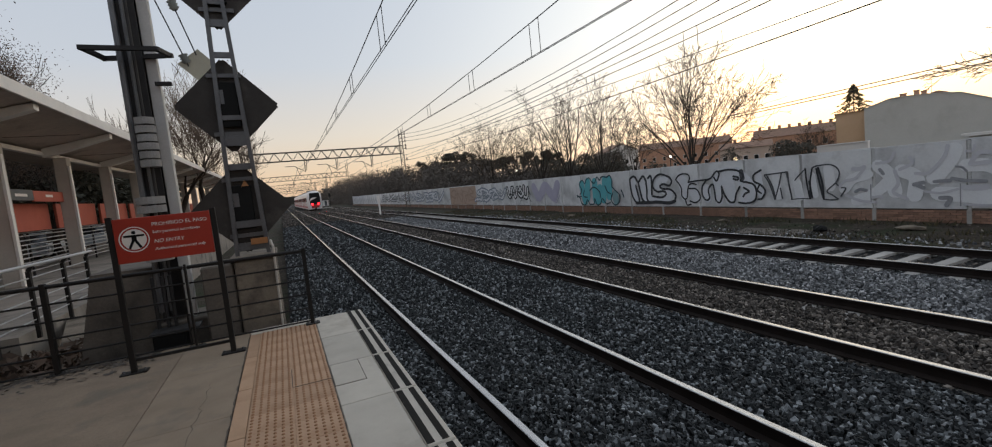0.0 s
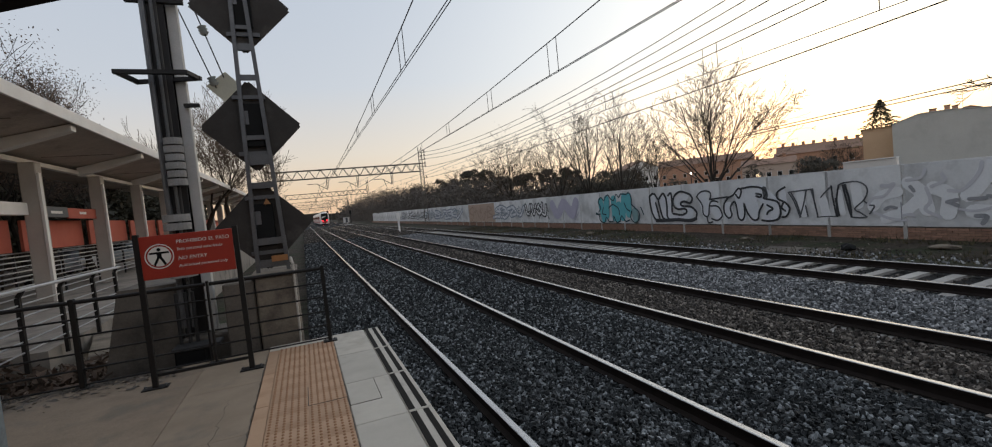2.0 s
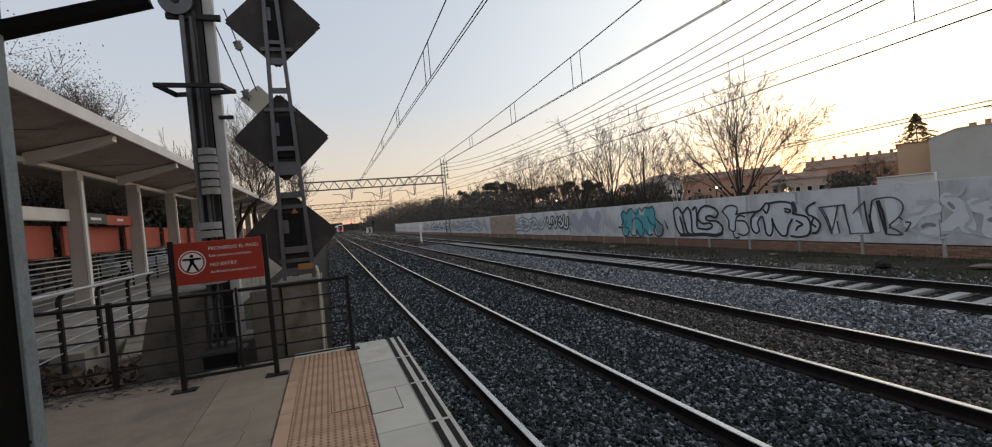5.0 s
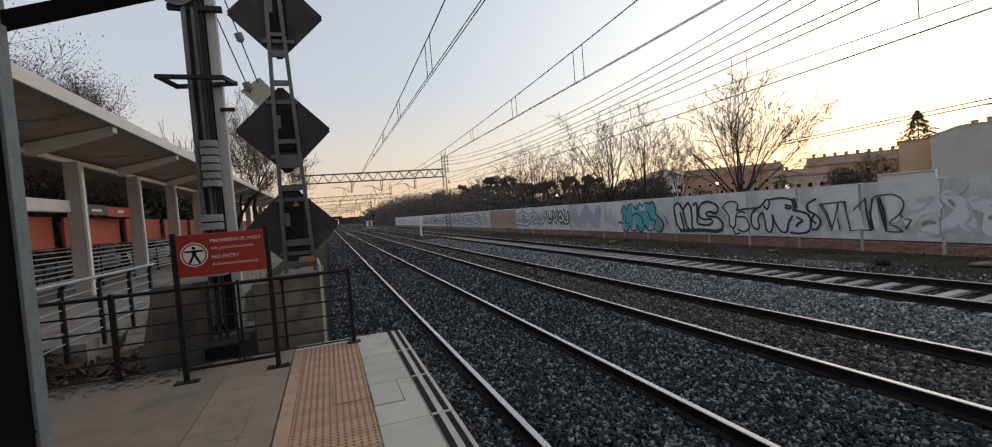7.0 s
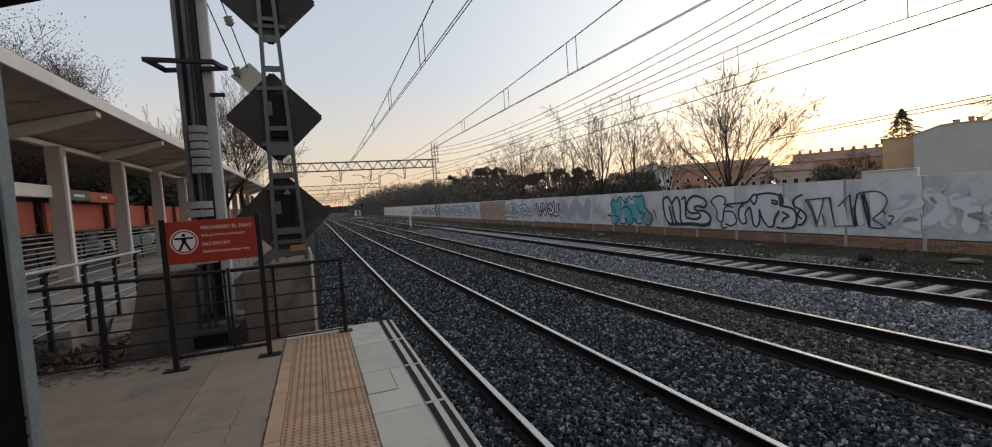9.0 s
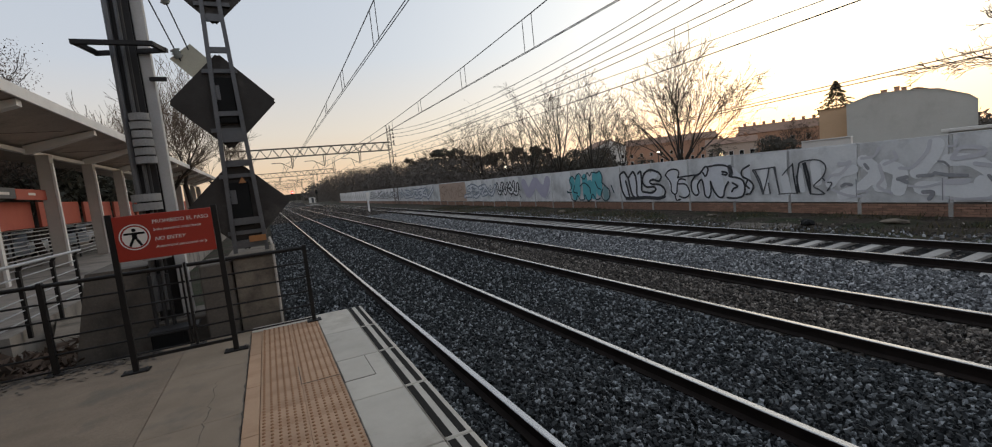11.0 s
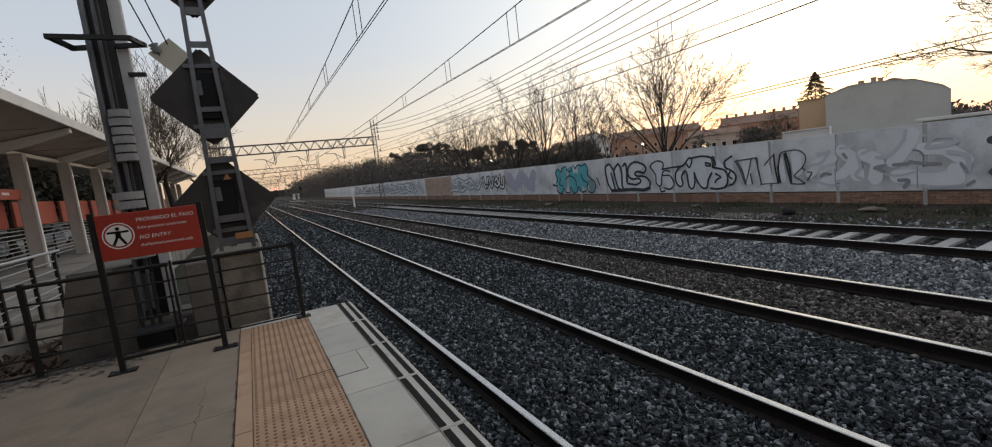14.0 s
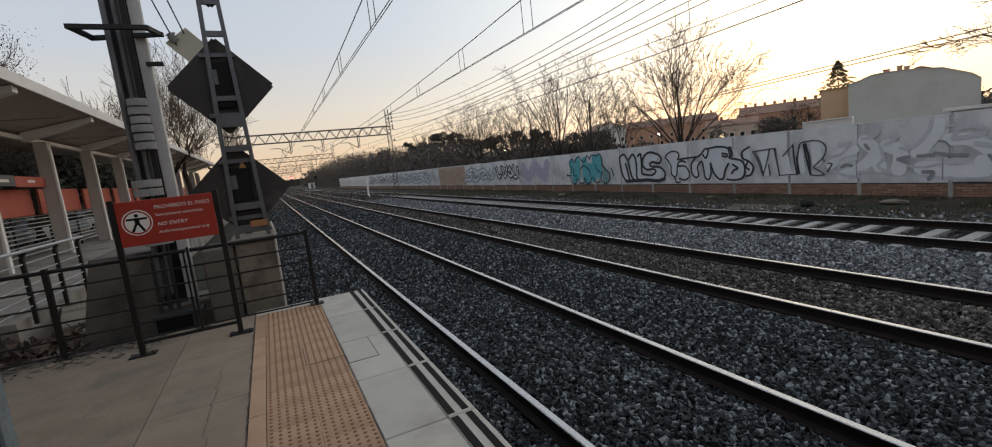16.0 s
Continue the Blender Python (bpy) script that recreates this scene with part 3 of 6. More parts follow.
# ---- fence at the platform's end, the notice and the railing of the ramp ----
def fence():
    f = thing("platform_end_fence", "dark painted steel fence with horizontal bars closing the platform end", "fence")
    y = 6.3
    for x in (-6.7, -4.85, -3.65, -2.44):
        w = 0.010 if x == -3.65 else 0.022
        p = part("post", box(B(), x - w, x + w, y - 0.03, y + 0.03, PZ, 1.69, 0.003), M_FENCE, f)
        part("base_plate", box(B(), x - 0.08, x + 0.08, y - 0.06, y + 0.06, PZ, PZ + 0.012, 0.003), M_FENCE, p)
        for s in (-0.055, 0.055):
            part("bolt", tube(B(), (x + s, y, PZ + 0.012), (x + s, y, PZ + 0.03), 0.011, n=6), M_LATTICE, p)
    for x0, x1 in ((-6.68, -4.87), (-4.83, -3.67), (-3.63, -2.46)):
        part("top_rail", tube(B(), (x0, y, 1.655), (x1, y, 1.655), 0.021, n=10), M_FENCE, f)
        for z in (1.48, 1.305, 1.13, 0.96, 0.80):
            part("bar", tube(B(), (x0, y, z), (x1, y, z), 0.010, n=6), M_FENCE, f)
    part("twin_post", box(B(), -3.70, -3.685, y - 0.02, y + 0.02, PZ + 0.05, 1.64), M_FENCE, f)


def text_mesh(words, size, lean=0.0):
    cu = bpy.data.curves.new("lettering", "FONT")
    cu.body, cu.size, cu.shear, cu.extrude = words, size, lean, 0.0008
    cu.resolution_u = 3
    ob = bpy.data.objects.new("lettering", cu)
    scene.collection.objects.link(ob)
    me = bpy.data.meshes.new_from_object(ob.evaluated_get(bpy.context.evaluated_depsgraph_get()))
    bpy.data.objects.remove(ob)
    bpy.data.curves.remove(cu)
    return me


def notice():
    s = thing("warning_notice", "red no-entry notice in white lettering on two steel posts", "sign")
    y, tilt = 5.76, 0.0
    for x in (-4.095, -3.245):
        p = part("post", box(B(), x - 0.024, x + 0.024, y - 0.024, y + 0.024, PZ, 2.275, 0.004), M_FENCE, s)
        part("base_plate", box(B(), x - 0.11, x + 0.11, y - 0.06, y + 0.06, PZ, PZ + 0.014, 0.003), M_FENCE, p)
        for d in (-0.085, 0.085):
            part("bolt", tube(B(), (x + d, y, PZ + 0.012), (x + d, y, PZ + 0.034), 0.013, n=6), M_LATTICE, p)
    part("lower_bar", box(B(), -4.07, -3.27, y - 0.012, y + 0.012, 0.87, 0.90, 0.003), M_FENCE, s)
    board = part("board", box(B(), -4.068, -3.272, y - 0.028, y - 0.004, 1.825, 2.25, 0.004), M_SIGNRED, s, "red enamel board")
    front = y - 0.030

    def letters(words, x, z, size, shear=0.0):
        me = text_mesh(words, size, shear)
        me.materials.append(M_WHITE)
        o = new("lettering", me)
        o.matrix_world = Matrix.Translation((x, front, z)) @ pose(0, 0, 0, 90)
        o.parent = board
        return o

    letters("PROHIBIDO EL PASO", -3.765, 2.155, 0.050)
    letters("Solo personal autorizado", -3.765, 2.085, 0.039)
    letters("NO ENTRY", -3.765, 1.99, 0.050, 0.2)
    letters("Authorized personnel only", -3.765, 1.92, 0.039, 0.2)
    cx, cz = -3.915, 2.045
    for name, r0, r1, m in (("ring", 0.112, 0.122, M_WHITE), ("disc", 0.0, 0.098, M_WHITE)):
        bm = B()
        n = 40
        o = [bm.verts.new((cx + r1 * math.cos(6.2832 * i / n), front - 0.0005, cz + r1 * math.sin(6.2832 * i / n))) for i in range(n)]
        if r0:
            q = [bm.verts.new((cx + r0 * math.cos(6.2832 * i / n), front - 0.0005, cz + r0 * math.sin(6.2832 * i / n))) for i in range(n)]
            for i in range(n):
                bm.faces.new((o[i], o[(i + 1) % n], q[(i + 1) % n], q[i]))
        else:
            bm.faces.new(o)
        part(name, bm, m, board)
    bm = B()
    f = front - 0.003
    tube(bm, (cx, f, cz + 0.066), (cx, f - 0.001, cz + 0.066), 0.017, n=14)
    for a, b, w in (((-0.082, 0.034), (0.082, 0.034), 0.020), ((0, 0.044), (0, -0.02), 0.040), ((-0.006, -0.005), (-0.046, -0.084), 0.022), ((0.006, -0.005), (0.046, -0.084), 0.022)):
        a, b = Vector((a[0], 0, a[1])), Vector((b[0], 0, b[1]))
        o = (b - a).cross(Vector((0, 1, 0))).normalized() * w / 2
        at = Vector((cx, f - 0.0004, cz))
        bm.faces.new([bm.verts.new(at + q) for q in (a + o, b + o, b - o, a - o)])
    part("pictogram", bm, M_PICTO, board, "black stick pictogram")


def ramp_railing():
    r = thing("ramp_railing", "steel railing with pale handrail along the ramp", "railing")
    x = -6.12
    part("handrail", tube(B(), (x + 0.06, 5.5, 1.735), (x + 0.06, 11.75, 1.70), 0.025, n=10), M_SLAT, r, "pale galvanised handrail")
    for z in (1.52, 1.36, 1.20, 1.04, 0.90):
        part("bar", tube(B(), (x, 5.5, z), (x, 11.75, z), 0.011, n=6), M_SLAT, r)
    for y in (5.6, 6.9, 8.26, 9.4, 10.6, 11.65):
        bm = B()
        bar(bm, (x, y, 0.62), (x, y, 1.62), 0.05, 0.06)
        bar(bm, (x, y, 1.62), (x + 0.06, y, 1.72), 0.04, 0.05)
        part("post", bm, M_FENCE, r)


# ---- signal post seen from behind ----
def signal_post():
    s = thing("signal_post", "grey lattice signal post with three dark diamond boards seen from behind", "signal post")
    y = 7.3

    def leg(side):
        bm = B()
        x0, x1 = (-3.225, -3.10) if side < 0 else (-2.81, -3.06)
        bar(bm, (x0, y, 0.9), (x1, y, 7.6), 0.07, 0.05)
        return bm

    for side in (-1, 1):
        part("leg", leg(side), M_LATTICE, s)
    for z, h in ((1.72, 0.10), (2.02, 0.09), (2.78, 0.08), (3.12, 0.13), (3.42, 0.06), (4.22, 0.07), (4.62, 0.09), (4.88, 0.05), (5.7, 0.07), (6.5, 0.07)):
        f = (z - 0.9) / 6.7
        part("rung", box(B(), -3.22 + 0.12 * f, -2.815 - 0.24 * f, y - 0.02, y + 0.02, z - h / 2, z + h / 2), M_LATTICE, s)
    for z, x, r in ((5.16, -3.04, 0.60), (3.58, -3.07, 0.60), (2.235, -3.07, 0.595)):
        d = r + 0.02
        bm = B()
        yb = 7.36
        c = [(x - d, z), (x, z - d), (x + d, z), (x, z + d)]
        lo = [bm.verts.new((a, yb - 0.012, b)) for a, b in c]
        hi = [bm.verts.new((a, yb + 0.012, b)) for a, b in c]
        for i in range(4):
            bm.faces.new((lo[i], lo[(i + 1) % 4], hi[(i + 1) % 4], hi[i]))
        bm.faces.new(lo[::-1])
        bm.faces.new(hi)
        bmesh.ops.bevel(bm, geom=[e for e in bm.edges if abs(e.verts[0].co.y - e.verts[1].co.y) > 0.01], offset=0.03, segments=3, affect="EDGES")
        board = part("diamond_board", bm, M_BOARD, s, "dark weathered sheet metal diamond")
        part("stiffener", box(B(), x - 0.20, x + 0.20, yb - 0.05, yb - 0.013, z - 0.39, z - 0.34), M_LATTICE, board)
        part("stiffener", box(B(), x - 0.20, x + 0.20, yb - 0.05, yb - 0.013, z + 0.36, z + 0.41), M_LATTICE, board)
        part("lamp_box", box(B(), x - 0.12, x + 0.13, yb - 0.06, yb - 0.012, z - 0.28, z + 0.30, 0.01), M_PICTO, board, "black lamp housing")
        part("label_plate", box(B(), x - 0.10, x - 0.03, yb - 0.066, yb - 0.061, z + 0.02, z + 0.20), M_LATTICE, board, "small pale plate")
    part("number_plate", box(B(), -3.03, -2.83, y - 0.06, y - 0.04, 1.74, 1.82), M_PLATE, s, "small ochre plate")
    bm = B()
    tri = [bm.verts.new(v) for v in ((-3.05, y - 0.04, 2.52), (-2.96, y - 0.04, 2.52), (-3.005, y - 0.04, 2.60))]
    tri2 = [bm.verts.new(v.co + Vector((0, 0.006, 0))) for v in tri]
    bm.faces.new(tri)
    bm.faces.new(tri2[::-1])
    for i in range(3):
        bm.faces.new((tri[i], tri2[i], tri2[(i + 1) % 3], tri[(i + 1) % 3]))
    part("warning_triangle", bm, M_PLATE, s, "small yellow warning triangle")
    f = thing("signal_footing", "weathered concrete footing blocks under the signal post", "footing")
    part("block", box(B(), -3.63, -3.27, 7.08, 7.9, -0.45, 1.54, 0.02), M_CONCRETE, f, "dark stained concrete block")
    part("block", box(B(), -3.25, -2.76, 7.05, 7.9, -0.45, 1.56, 0.02), M_FOOTING, f, "pale weathered concrete block")
    part("cap", box(B(), -3.30, -2.74, 7.02, 7.92, 1.562, 1.61, 0.01), M_FOOTING, f)
    bm = B()
    tube(bm, (-2.79, 6.95, 0.2), (-2.77, 6.95, 1.70), 0.015)
    tube(bm, (-2.77, 6.95, 1.70), (-2.79, 7.05, 1.78), 0.015)
    tube(bm, (-2.79, 7.05, 1.78), (-2.80, 7.2, 1.72), 0.015)
    tagged(part("grab_rail", bm, M_COLUMN), "white painted steel grab rail beside the signal footing", "grab rail")


# ---- catenary mast with its balance weights ----
def mast():
    m = thing("catenary_mast", "dark steel catenary mast with a pale flange beside the platform end", "mast")
    y = 7.6
    bm = B()
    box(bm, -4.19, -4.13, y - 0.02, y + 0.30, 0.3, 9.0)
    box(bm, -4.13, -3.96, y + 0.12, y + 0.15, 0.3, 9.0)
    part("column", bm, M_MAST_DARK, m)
    part("flange", box(B(), -3.94, -3.82, y + 0.02, y + 0.16, 0.3, 9.0, 0.006), M_MAST_PALE, m, "pale flange")
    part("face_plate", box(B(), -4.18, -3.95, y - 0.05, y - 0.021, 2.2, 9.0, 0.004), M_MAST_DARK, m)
    b = B()
    for a, c in (((-4.50, 7.25), (-3.72, 7.25)), ((-4.40, 7.72), (-3.62, 7.52))):
        bar(b, (a[0], a[1], 4.27), (c[0], c[1], 4.27), 0.06, 0.05)
    bar(b, (-4.47, 7.25, 4.27), (-4.37, 7.72, 4.27), 0.05)
    bar(b, (-3.74, 7.25, 4.27), (-3.65, 7.53, 4.27), 0.05)
    part("guide_frame", b, M_MAST_DARK, m)
    part("top_frame", box(B(), -4.36, -3.72, y - 0.09, y - 0.02, 5.24, 5.31), M_MAST_DARK, m)
    part("clamp", box(B(), -3.86, -3.68, y - 0.08, y, 3.90, 3.94), M_MAST_DARK, m)
    for x, r in ((-4.17, 0.036), (-4.07, 0.022)):
        part("guide_rod", tube(B(), (x, y - 0.09, 1.0), (x, y - 0.09, 5.27), r), M_LATTICE, m)
    w = thing("balance_weights", "stack of round grey cast balance weights hanging on the mast", "weights")
    z = 2.86
    for i in range(6):
        part("weight", tube(B(), (-4.01, y - 0.20, z), (-4.01, y - 0.20, z + 0.085), 0.112 - 0.006 * (i % 2), n=20), M_WEIGHT, w)
        z += 0.105
    for zz in (2.29, 2.40, 1.68):
        part("weight", tube(B(), (-4.08, y - 0.20, zz), (-4.08, y - 0.20, zz + 0.09), 0.155, n=20), M_WEIGHT, w)
    part("rod", tube(B(), (-4.01, y - 0.20, 1.5), (-4.01, y - 0.20, 5.3), 0.02), M_MAST_DARK, w)
    pu = thing("tension_pulley", "grooved tension pulley at the top of the mast", "pulley")
    part("wheel", tube(B(), (-4.22, y - 0.14, 5.47), (-4.22, y - 0.08, 5.47), 0.20, n=24), M_LATTICE, pu)
    part("hub", tube(B(), (-4.22, y - 0.16, 5.47), (-4.22, y - 0.02, 5.47), 0.05, n=12), M_MAST_DARK, pu)
    # stay wires with insulators running to the mast from behind
    for a, b2, k in (((-4.18, 9.4, 6.2), (-3.68, 9.4, 4.62), 0.93), ((-3.94, 9.4, 6.21), (-3.55, 9.4, 4.8), 0.45)):
        a, b2 = Vector(a), Vector(b2)
        t = thing("stay_wire", "steel stay wire with a pale glass insulator", "wire", "stay wires")
        part("wire", tube(B(), a, b2, 0.010, n=6), M_WIRE, t)
        d = (b2 - a).normalized()
        c = a.lerp(b2, k)
        for j in (-1, 0, 1):
            part("insulator", tube(B(), c + d * (0.05 * j - 0.02), c + d * (0.05 * j + 0.02), 0.075, 0.04, n=14), M_INSUL, t)
    # big tapered footing
    bm = B()
    extrude = [(-5.12, 0.3), (-4.28, 0.3), (-4.22, 1.60), (-4.84, 1.60)]
    extrude_y(bm, extrude, 7.5, 8.9)
    tagged(part("mast_footing", bm, M_CONCRETE), "tapered concrete footing beside the catenary mast", "footing")
    bm = B()
    box(bm, -4.25, -3.6, 7.45, 8.2, -0.45, 0.86, 0.02)
    tagged(part("mast_plinth", bm, M_CONCRETE), "low concrete plinth carrying the steel mast", "footing")
    for x in (-4.16, -4.06, -3.98):
        tagged(part("cable_pipe", tube(B(), (x, 7.18, 0.35), (x, 7.2, 1.50), 0.022), M_MAST_DARK), "dark cable pipe rising beside the mast plinth", "pipe")
    jb = thing("junction_box", "low black junction box at the mast foot", "junction box")
    part("body", box(B(), -4.2, -3.86, 6.95, 7.2, -0.1, 0.82, 0.02), M_PICTO, jb)
    part("lid", box(B(), -4.22, -3.70, 6.93, 7.22, 0.822, 0.86, 0.01), M_MAST_DARK, jb, "dark lid")
    part("tag", box(B(), -3.80, -3.74, 6.90, 6.92, 0.86, 1.02, 0.01), M_LATTICE, jb, "pale tag")
    bp = thing("yellow_plate", "small pale yellow square plate hanging from the stay wires", "plate")
    bm = B()
    d = 0.28
    vs = [(-3.55 - d, 4.66), (-3.53, 4.62 - d), (-3.50 + d, 4.58), (-3.52, 4.62 + d)]
    lo = [bm.verts.new((a, 9.4, b)) for a, b in vs]
    hi = [bm.verts.new((a, 9.42, b)) for a, b in vs]
    for i in range(4):
        bm.faces.new((lo[i], lo[(i + 1) % 4], hi[(i + 1) % 4], hi[i]))
    bm.faces.new(lo[::-1])
    bm.faces.new(hi)
    part("plate", bm, mat("pale_yellow_paint", (0.58, 0.54, 0.42), 0.6), bp)


# ---- canopy and walkway on the far side of the fence ----
def canopy():
    tagged(part("walkway", box(B(), -13.0, -6.2, 9.0, 75, -0.5, 0.74), M_WALK), "grey asphalt walkway under the canopy", "walkway", kind="structure")
    c = thing("platform_canopy", "long station canopy with white fascia on pale concrete columns", "canopy")
    Y0, Y1 = 3.0, 62.0
    bm = B()
    extrude_y(bm, [(-7.5, 5.22), (-9.5, 4.78), (-12.4, 5.1), (-12.4, 5.22), (-9.5, 4.92), (-7.5, 5.36)], Y0, Y1)
    part("roof", bm, M_SOFFIT, c)
    part("fascia", box(B(), -7.50, -7.44, Y0, Y1, 5.16, 5.45, 0.01), M_CANOPY, c)
    part("longitudinal_beam", box(B(), -9.52, -9.36, Y0, Y1, 4.55, 4.68, 0.01), M_CANOPY, c)
    for k in range(13):
        y = 8.0 + 4.4 * k
        bm = B()
        box(bm, -9.42, -9.05, y - 0.17, y + 0.17, 0.74, 4.546, 0.02)
        col = part("column", bm, M_COLUMN, c)
        part("column_edge", box(B(), -9.047, -8.985, y - 0.19, y - 0.06, 0.74, 4.25), M_CANOPY, col, "white edge strip")
    for k in range(11):
        y = 4.2 + 5.4 * k
        bm = B()
        lo = [bm.verts.new(v) for v in ((-7.56, y - 0.14, 5.18), (-9.4, y - 0.14, 4.78), (-9.4, y - 0.14, 4.50), (-8.9, y - 0.14, 4.62), (-7.56, y - 0.14, 5.02))]
        hi = [bm.verts.new(v.co + Vector((0, 0.28, 0))) for v in lo]
        for i in range(5):
            bm.faces.new((lo[i], lo[(i + 1) % 5], hi[(i + 1) % 5], hi[i]))
        bm.faces.new(lo[::-1])
        bm.faces.new(hi)
        bmesh.ops.recalc_face_normals(bm, faces=bm.faces[:])
        part("rib", bm, M_CANOPY, c, "pale painted rib")
        part("roof_seam", box(B(), -9.3, -7.6, y + 2.69, y + 2.71, 4.80, 4.81), M_JOINT, c)
    for k in range(13):
        y0 = 8.3 + 4.4 * k
        part("orange_panel", box(B(), -9.78, -9.70, y0, y0 + 3.8, 2.17, 3.03, 0.01), M_ORANGE, c, "orange-red infill panel")
    n = thing("station_name_sign", "dark grey and orange station sign with unreadable white lettering", "sign")
    part("grey_half", box(B(), -9.36, -9.30, 17.4, 18.9, 3.08, 3.40, 0.01), M_GREY, n)
    part("orange_half", box(B(), -9.36, -9.30, 18.905, 21.1, 3.05, 3.38, 0.01), M_ORANGE, n)
    for y0, y1 in ((17.8, 18.5), (19.7, 20.2)):
        part("lettering_bar", box(B(), -9.298, -9.292, y0, y1, 3.19, 3.27), M_WHITE, n)
    n2 = thing("cross_beam", "pale concrete cross beam between canopy columns", "beam")
    part("beam", box(B(), -9.5, -9.3, 13.4, 16.6, 3.13, 3.46, 0.01), M_CANOPY, n2)
    f = thing("boundary_fence", "grey steel fence of horizontal slats behind the canopy", "fence")
    for z in (0.90, 1.04, 1.18, 1.32, 1.46, 1.60, 1.74, 1.88, 2.02, 2.12):
        part("slat", box(B(), -10.02, -9.98, 6, 60, z, z + 0.035), M_SLAT, f)
    for k in range(20):
        part("post", box(B(), -10.06, -10.0, 6 + 2.8 * k, 6.06 + 2.8 * k, 0.74, 2.17), M_MAST_DARK, f)
    back = tagged(part("street", box(B(), -40, -13.05, -10, 120, -0.5, 0.5), M_PLATFORM), "asphalt street behind the station", "street", kind="structure")


def near_pillar():
    p = thing("shelter_pillar", "steel shelter pillar with a blue-grey flange and a sloping brace", "pillar")
    # Black on the web stands in for the shade inside the H-profile.
    part("web", box(B(), -4.60, -4.232, 3.52, 3.62, PZ, 4.6, 0.004), M_PICTO, p, "web painted black for the shade inside the profile")
    part("flange", box(B(), -4.229, -4.207, 3.50, 3.62, PZ, 4.6, 0.004), M_PILLAR, p, "blue-grey painted flange")
    for z in (1.15, 1.25):
        part("bolt", tube(B(), (-4.226, 3.49, z), (-4.226, 3.505, z), 0.010, n=8), M_PICTO, p)
    bm = B()
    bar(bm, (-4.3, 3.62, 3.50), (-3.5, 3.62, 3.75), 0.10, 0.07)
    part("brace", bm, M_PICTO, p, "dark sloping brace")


def shelter_roof():
    # Unseen roof implied by the pillar; its reach is set to shade the platform.
    r = thing("shelter_roof", "unseen shelter roof over the platform behind the viewpoint, shading it", "roof")
    part("roof_sheet", box(B(), -9.0, -3.7, -30, 3.7, 4.7, 4.85), M_SOFFIT, r)
    part("gutter", box(B(), -3.69, -3.55, -30, 3.7, 4.6, 4.9, 0.01), M_MAST_DARK, r)
    # Unseen wall added under the roof to close off light behind.
    tagged(part("station_wall", box(B(), -9.4, -9.0, -30, 0.5, PZ, 4.7), M_TERRA), "plain unseen wall added along the platform under the roof", "wall", kind="structure")


def planted_bed():
    """Dark sunken bed with dead plants between the platform end and the ramp."""
    bm = B()
    nx, ny = 24, 14
    grid = [[bm.verts.new((-11 + 8.2 * i / nx, END - 0.1 + 2.6 * j / ny, 0.34 + 0.10 * noise.noise((i * 0.6, j * 0.6, 2.0)) - (0.55 if i > 17 else 0.0))) for i in range(nx + 1)] for j in range(ny + 1)]
    for j in range(ny):
        for i in range(nx):
            bm.faces.new((grid[j][i], grid[j][i + 1], grid[j + 1][i + 1], grid[j + 1][i]))
    tagged(part("planted_bed", bm, M_SOIL), "dark soil bed with litter behind the fence", "soil", kind="structure")
    rng = np.random.default_rng(61)
    n = 5000
    c = np.stack([rng.uniform(-9.5, -5.0, n), rng.uniform(6.6, 8.9, n), np.full(n, 0.36)], -1)
    u = rng.normal(size=(n, 3)) * (0.06, 0.06, 0.05)
    v = rng.normal(size=(n, 3)) * 0.025
    c[:, 2] += rng.uniform(0, 1, n) ** 2 * 0.38 * (0.4 + 0.6 * np.sin(c[:, 0] * 2.1) ** 2)
    q = np.stack([c - u, c + v, c + u, c - v], 1).reshape(-1, 3)
    tagged(mesh_part("dead_plants", q.tolist(), np.arange(4 * n).reshape(-1, 4).tolist(), M_DRYLEAF), "withered brown plants and leaf litter behind the fence", "plants", kind="stuff")
    n = 2200
    c = np.stack([rng.uniform(-9.0, -4.0, n), 6.45 - np.abs(rng.normal(0, 0.22, n)), np.full(n, PZ + 0.006)], -1)
    u = rng.normal(size=(n, 3)) * (0.022, 0.022, 0.004)
    v = rng.normal(size=(n, 3)) * (0.016, 0.016, 0.004)
    q = np.stack([c - u, c + v, c + u, c - v], 1).reshape(-1, 3)
    tagged(mesh_part("leaf_litter", q.tolist(), np.arange(4 * n).reshape(-1, 4).tolist(), M_SCRUB), "small brown flakes scattered on the deck along the fence", "litter", kind="stuff")
    kerb = B()
    bar(kerb, (-5.20, 7.62, 0.42), (-6.02, 10.6, 0.55), 0.34, 0.16)
    tagged(part("ramp_kerb", kerb, M_FOOTING), "pale concrete kerb running beside the mast footing", "kerb")
    stones("bed_rubble", M_STONE_RUST_FAR, -7.6, -5.1, 6.65, 9.2, 900, 0.06, 0.40, 63, "broken brown rubble lying in the soil bed")


planted_bed()
M_PILLAR = mat("blue_grey_paint", (0.19, 0.225, 0.25), 0.6, 0.1, dark=(0.11, 0.135, 0.15), scale=5, fine=40, stain=(0.06, 0.06, 0.06), stain_scale=9, stain_cut=(0.62, 0.72))
fence()
notice()
ramp_railing()
signal_post()
mast()
canopy()
near_pillar()
shelter_roof()

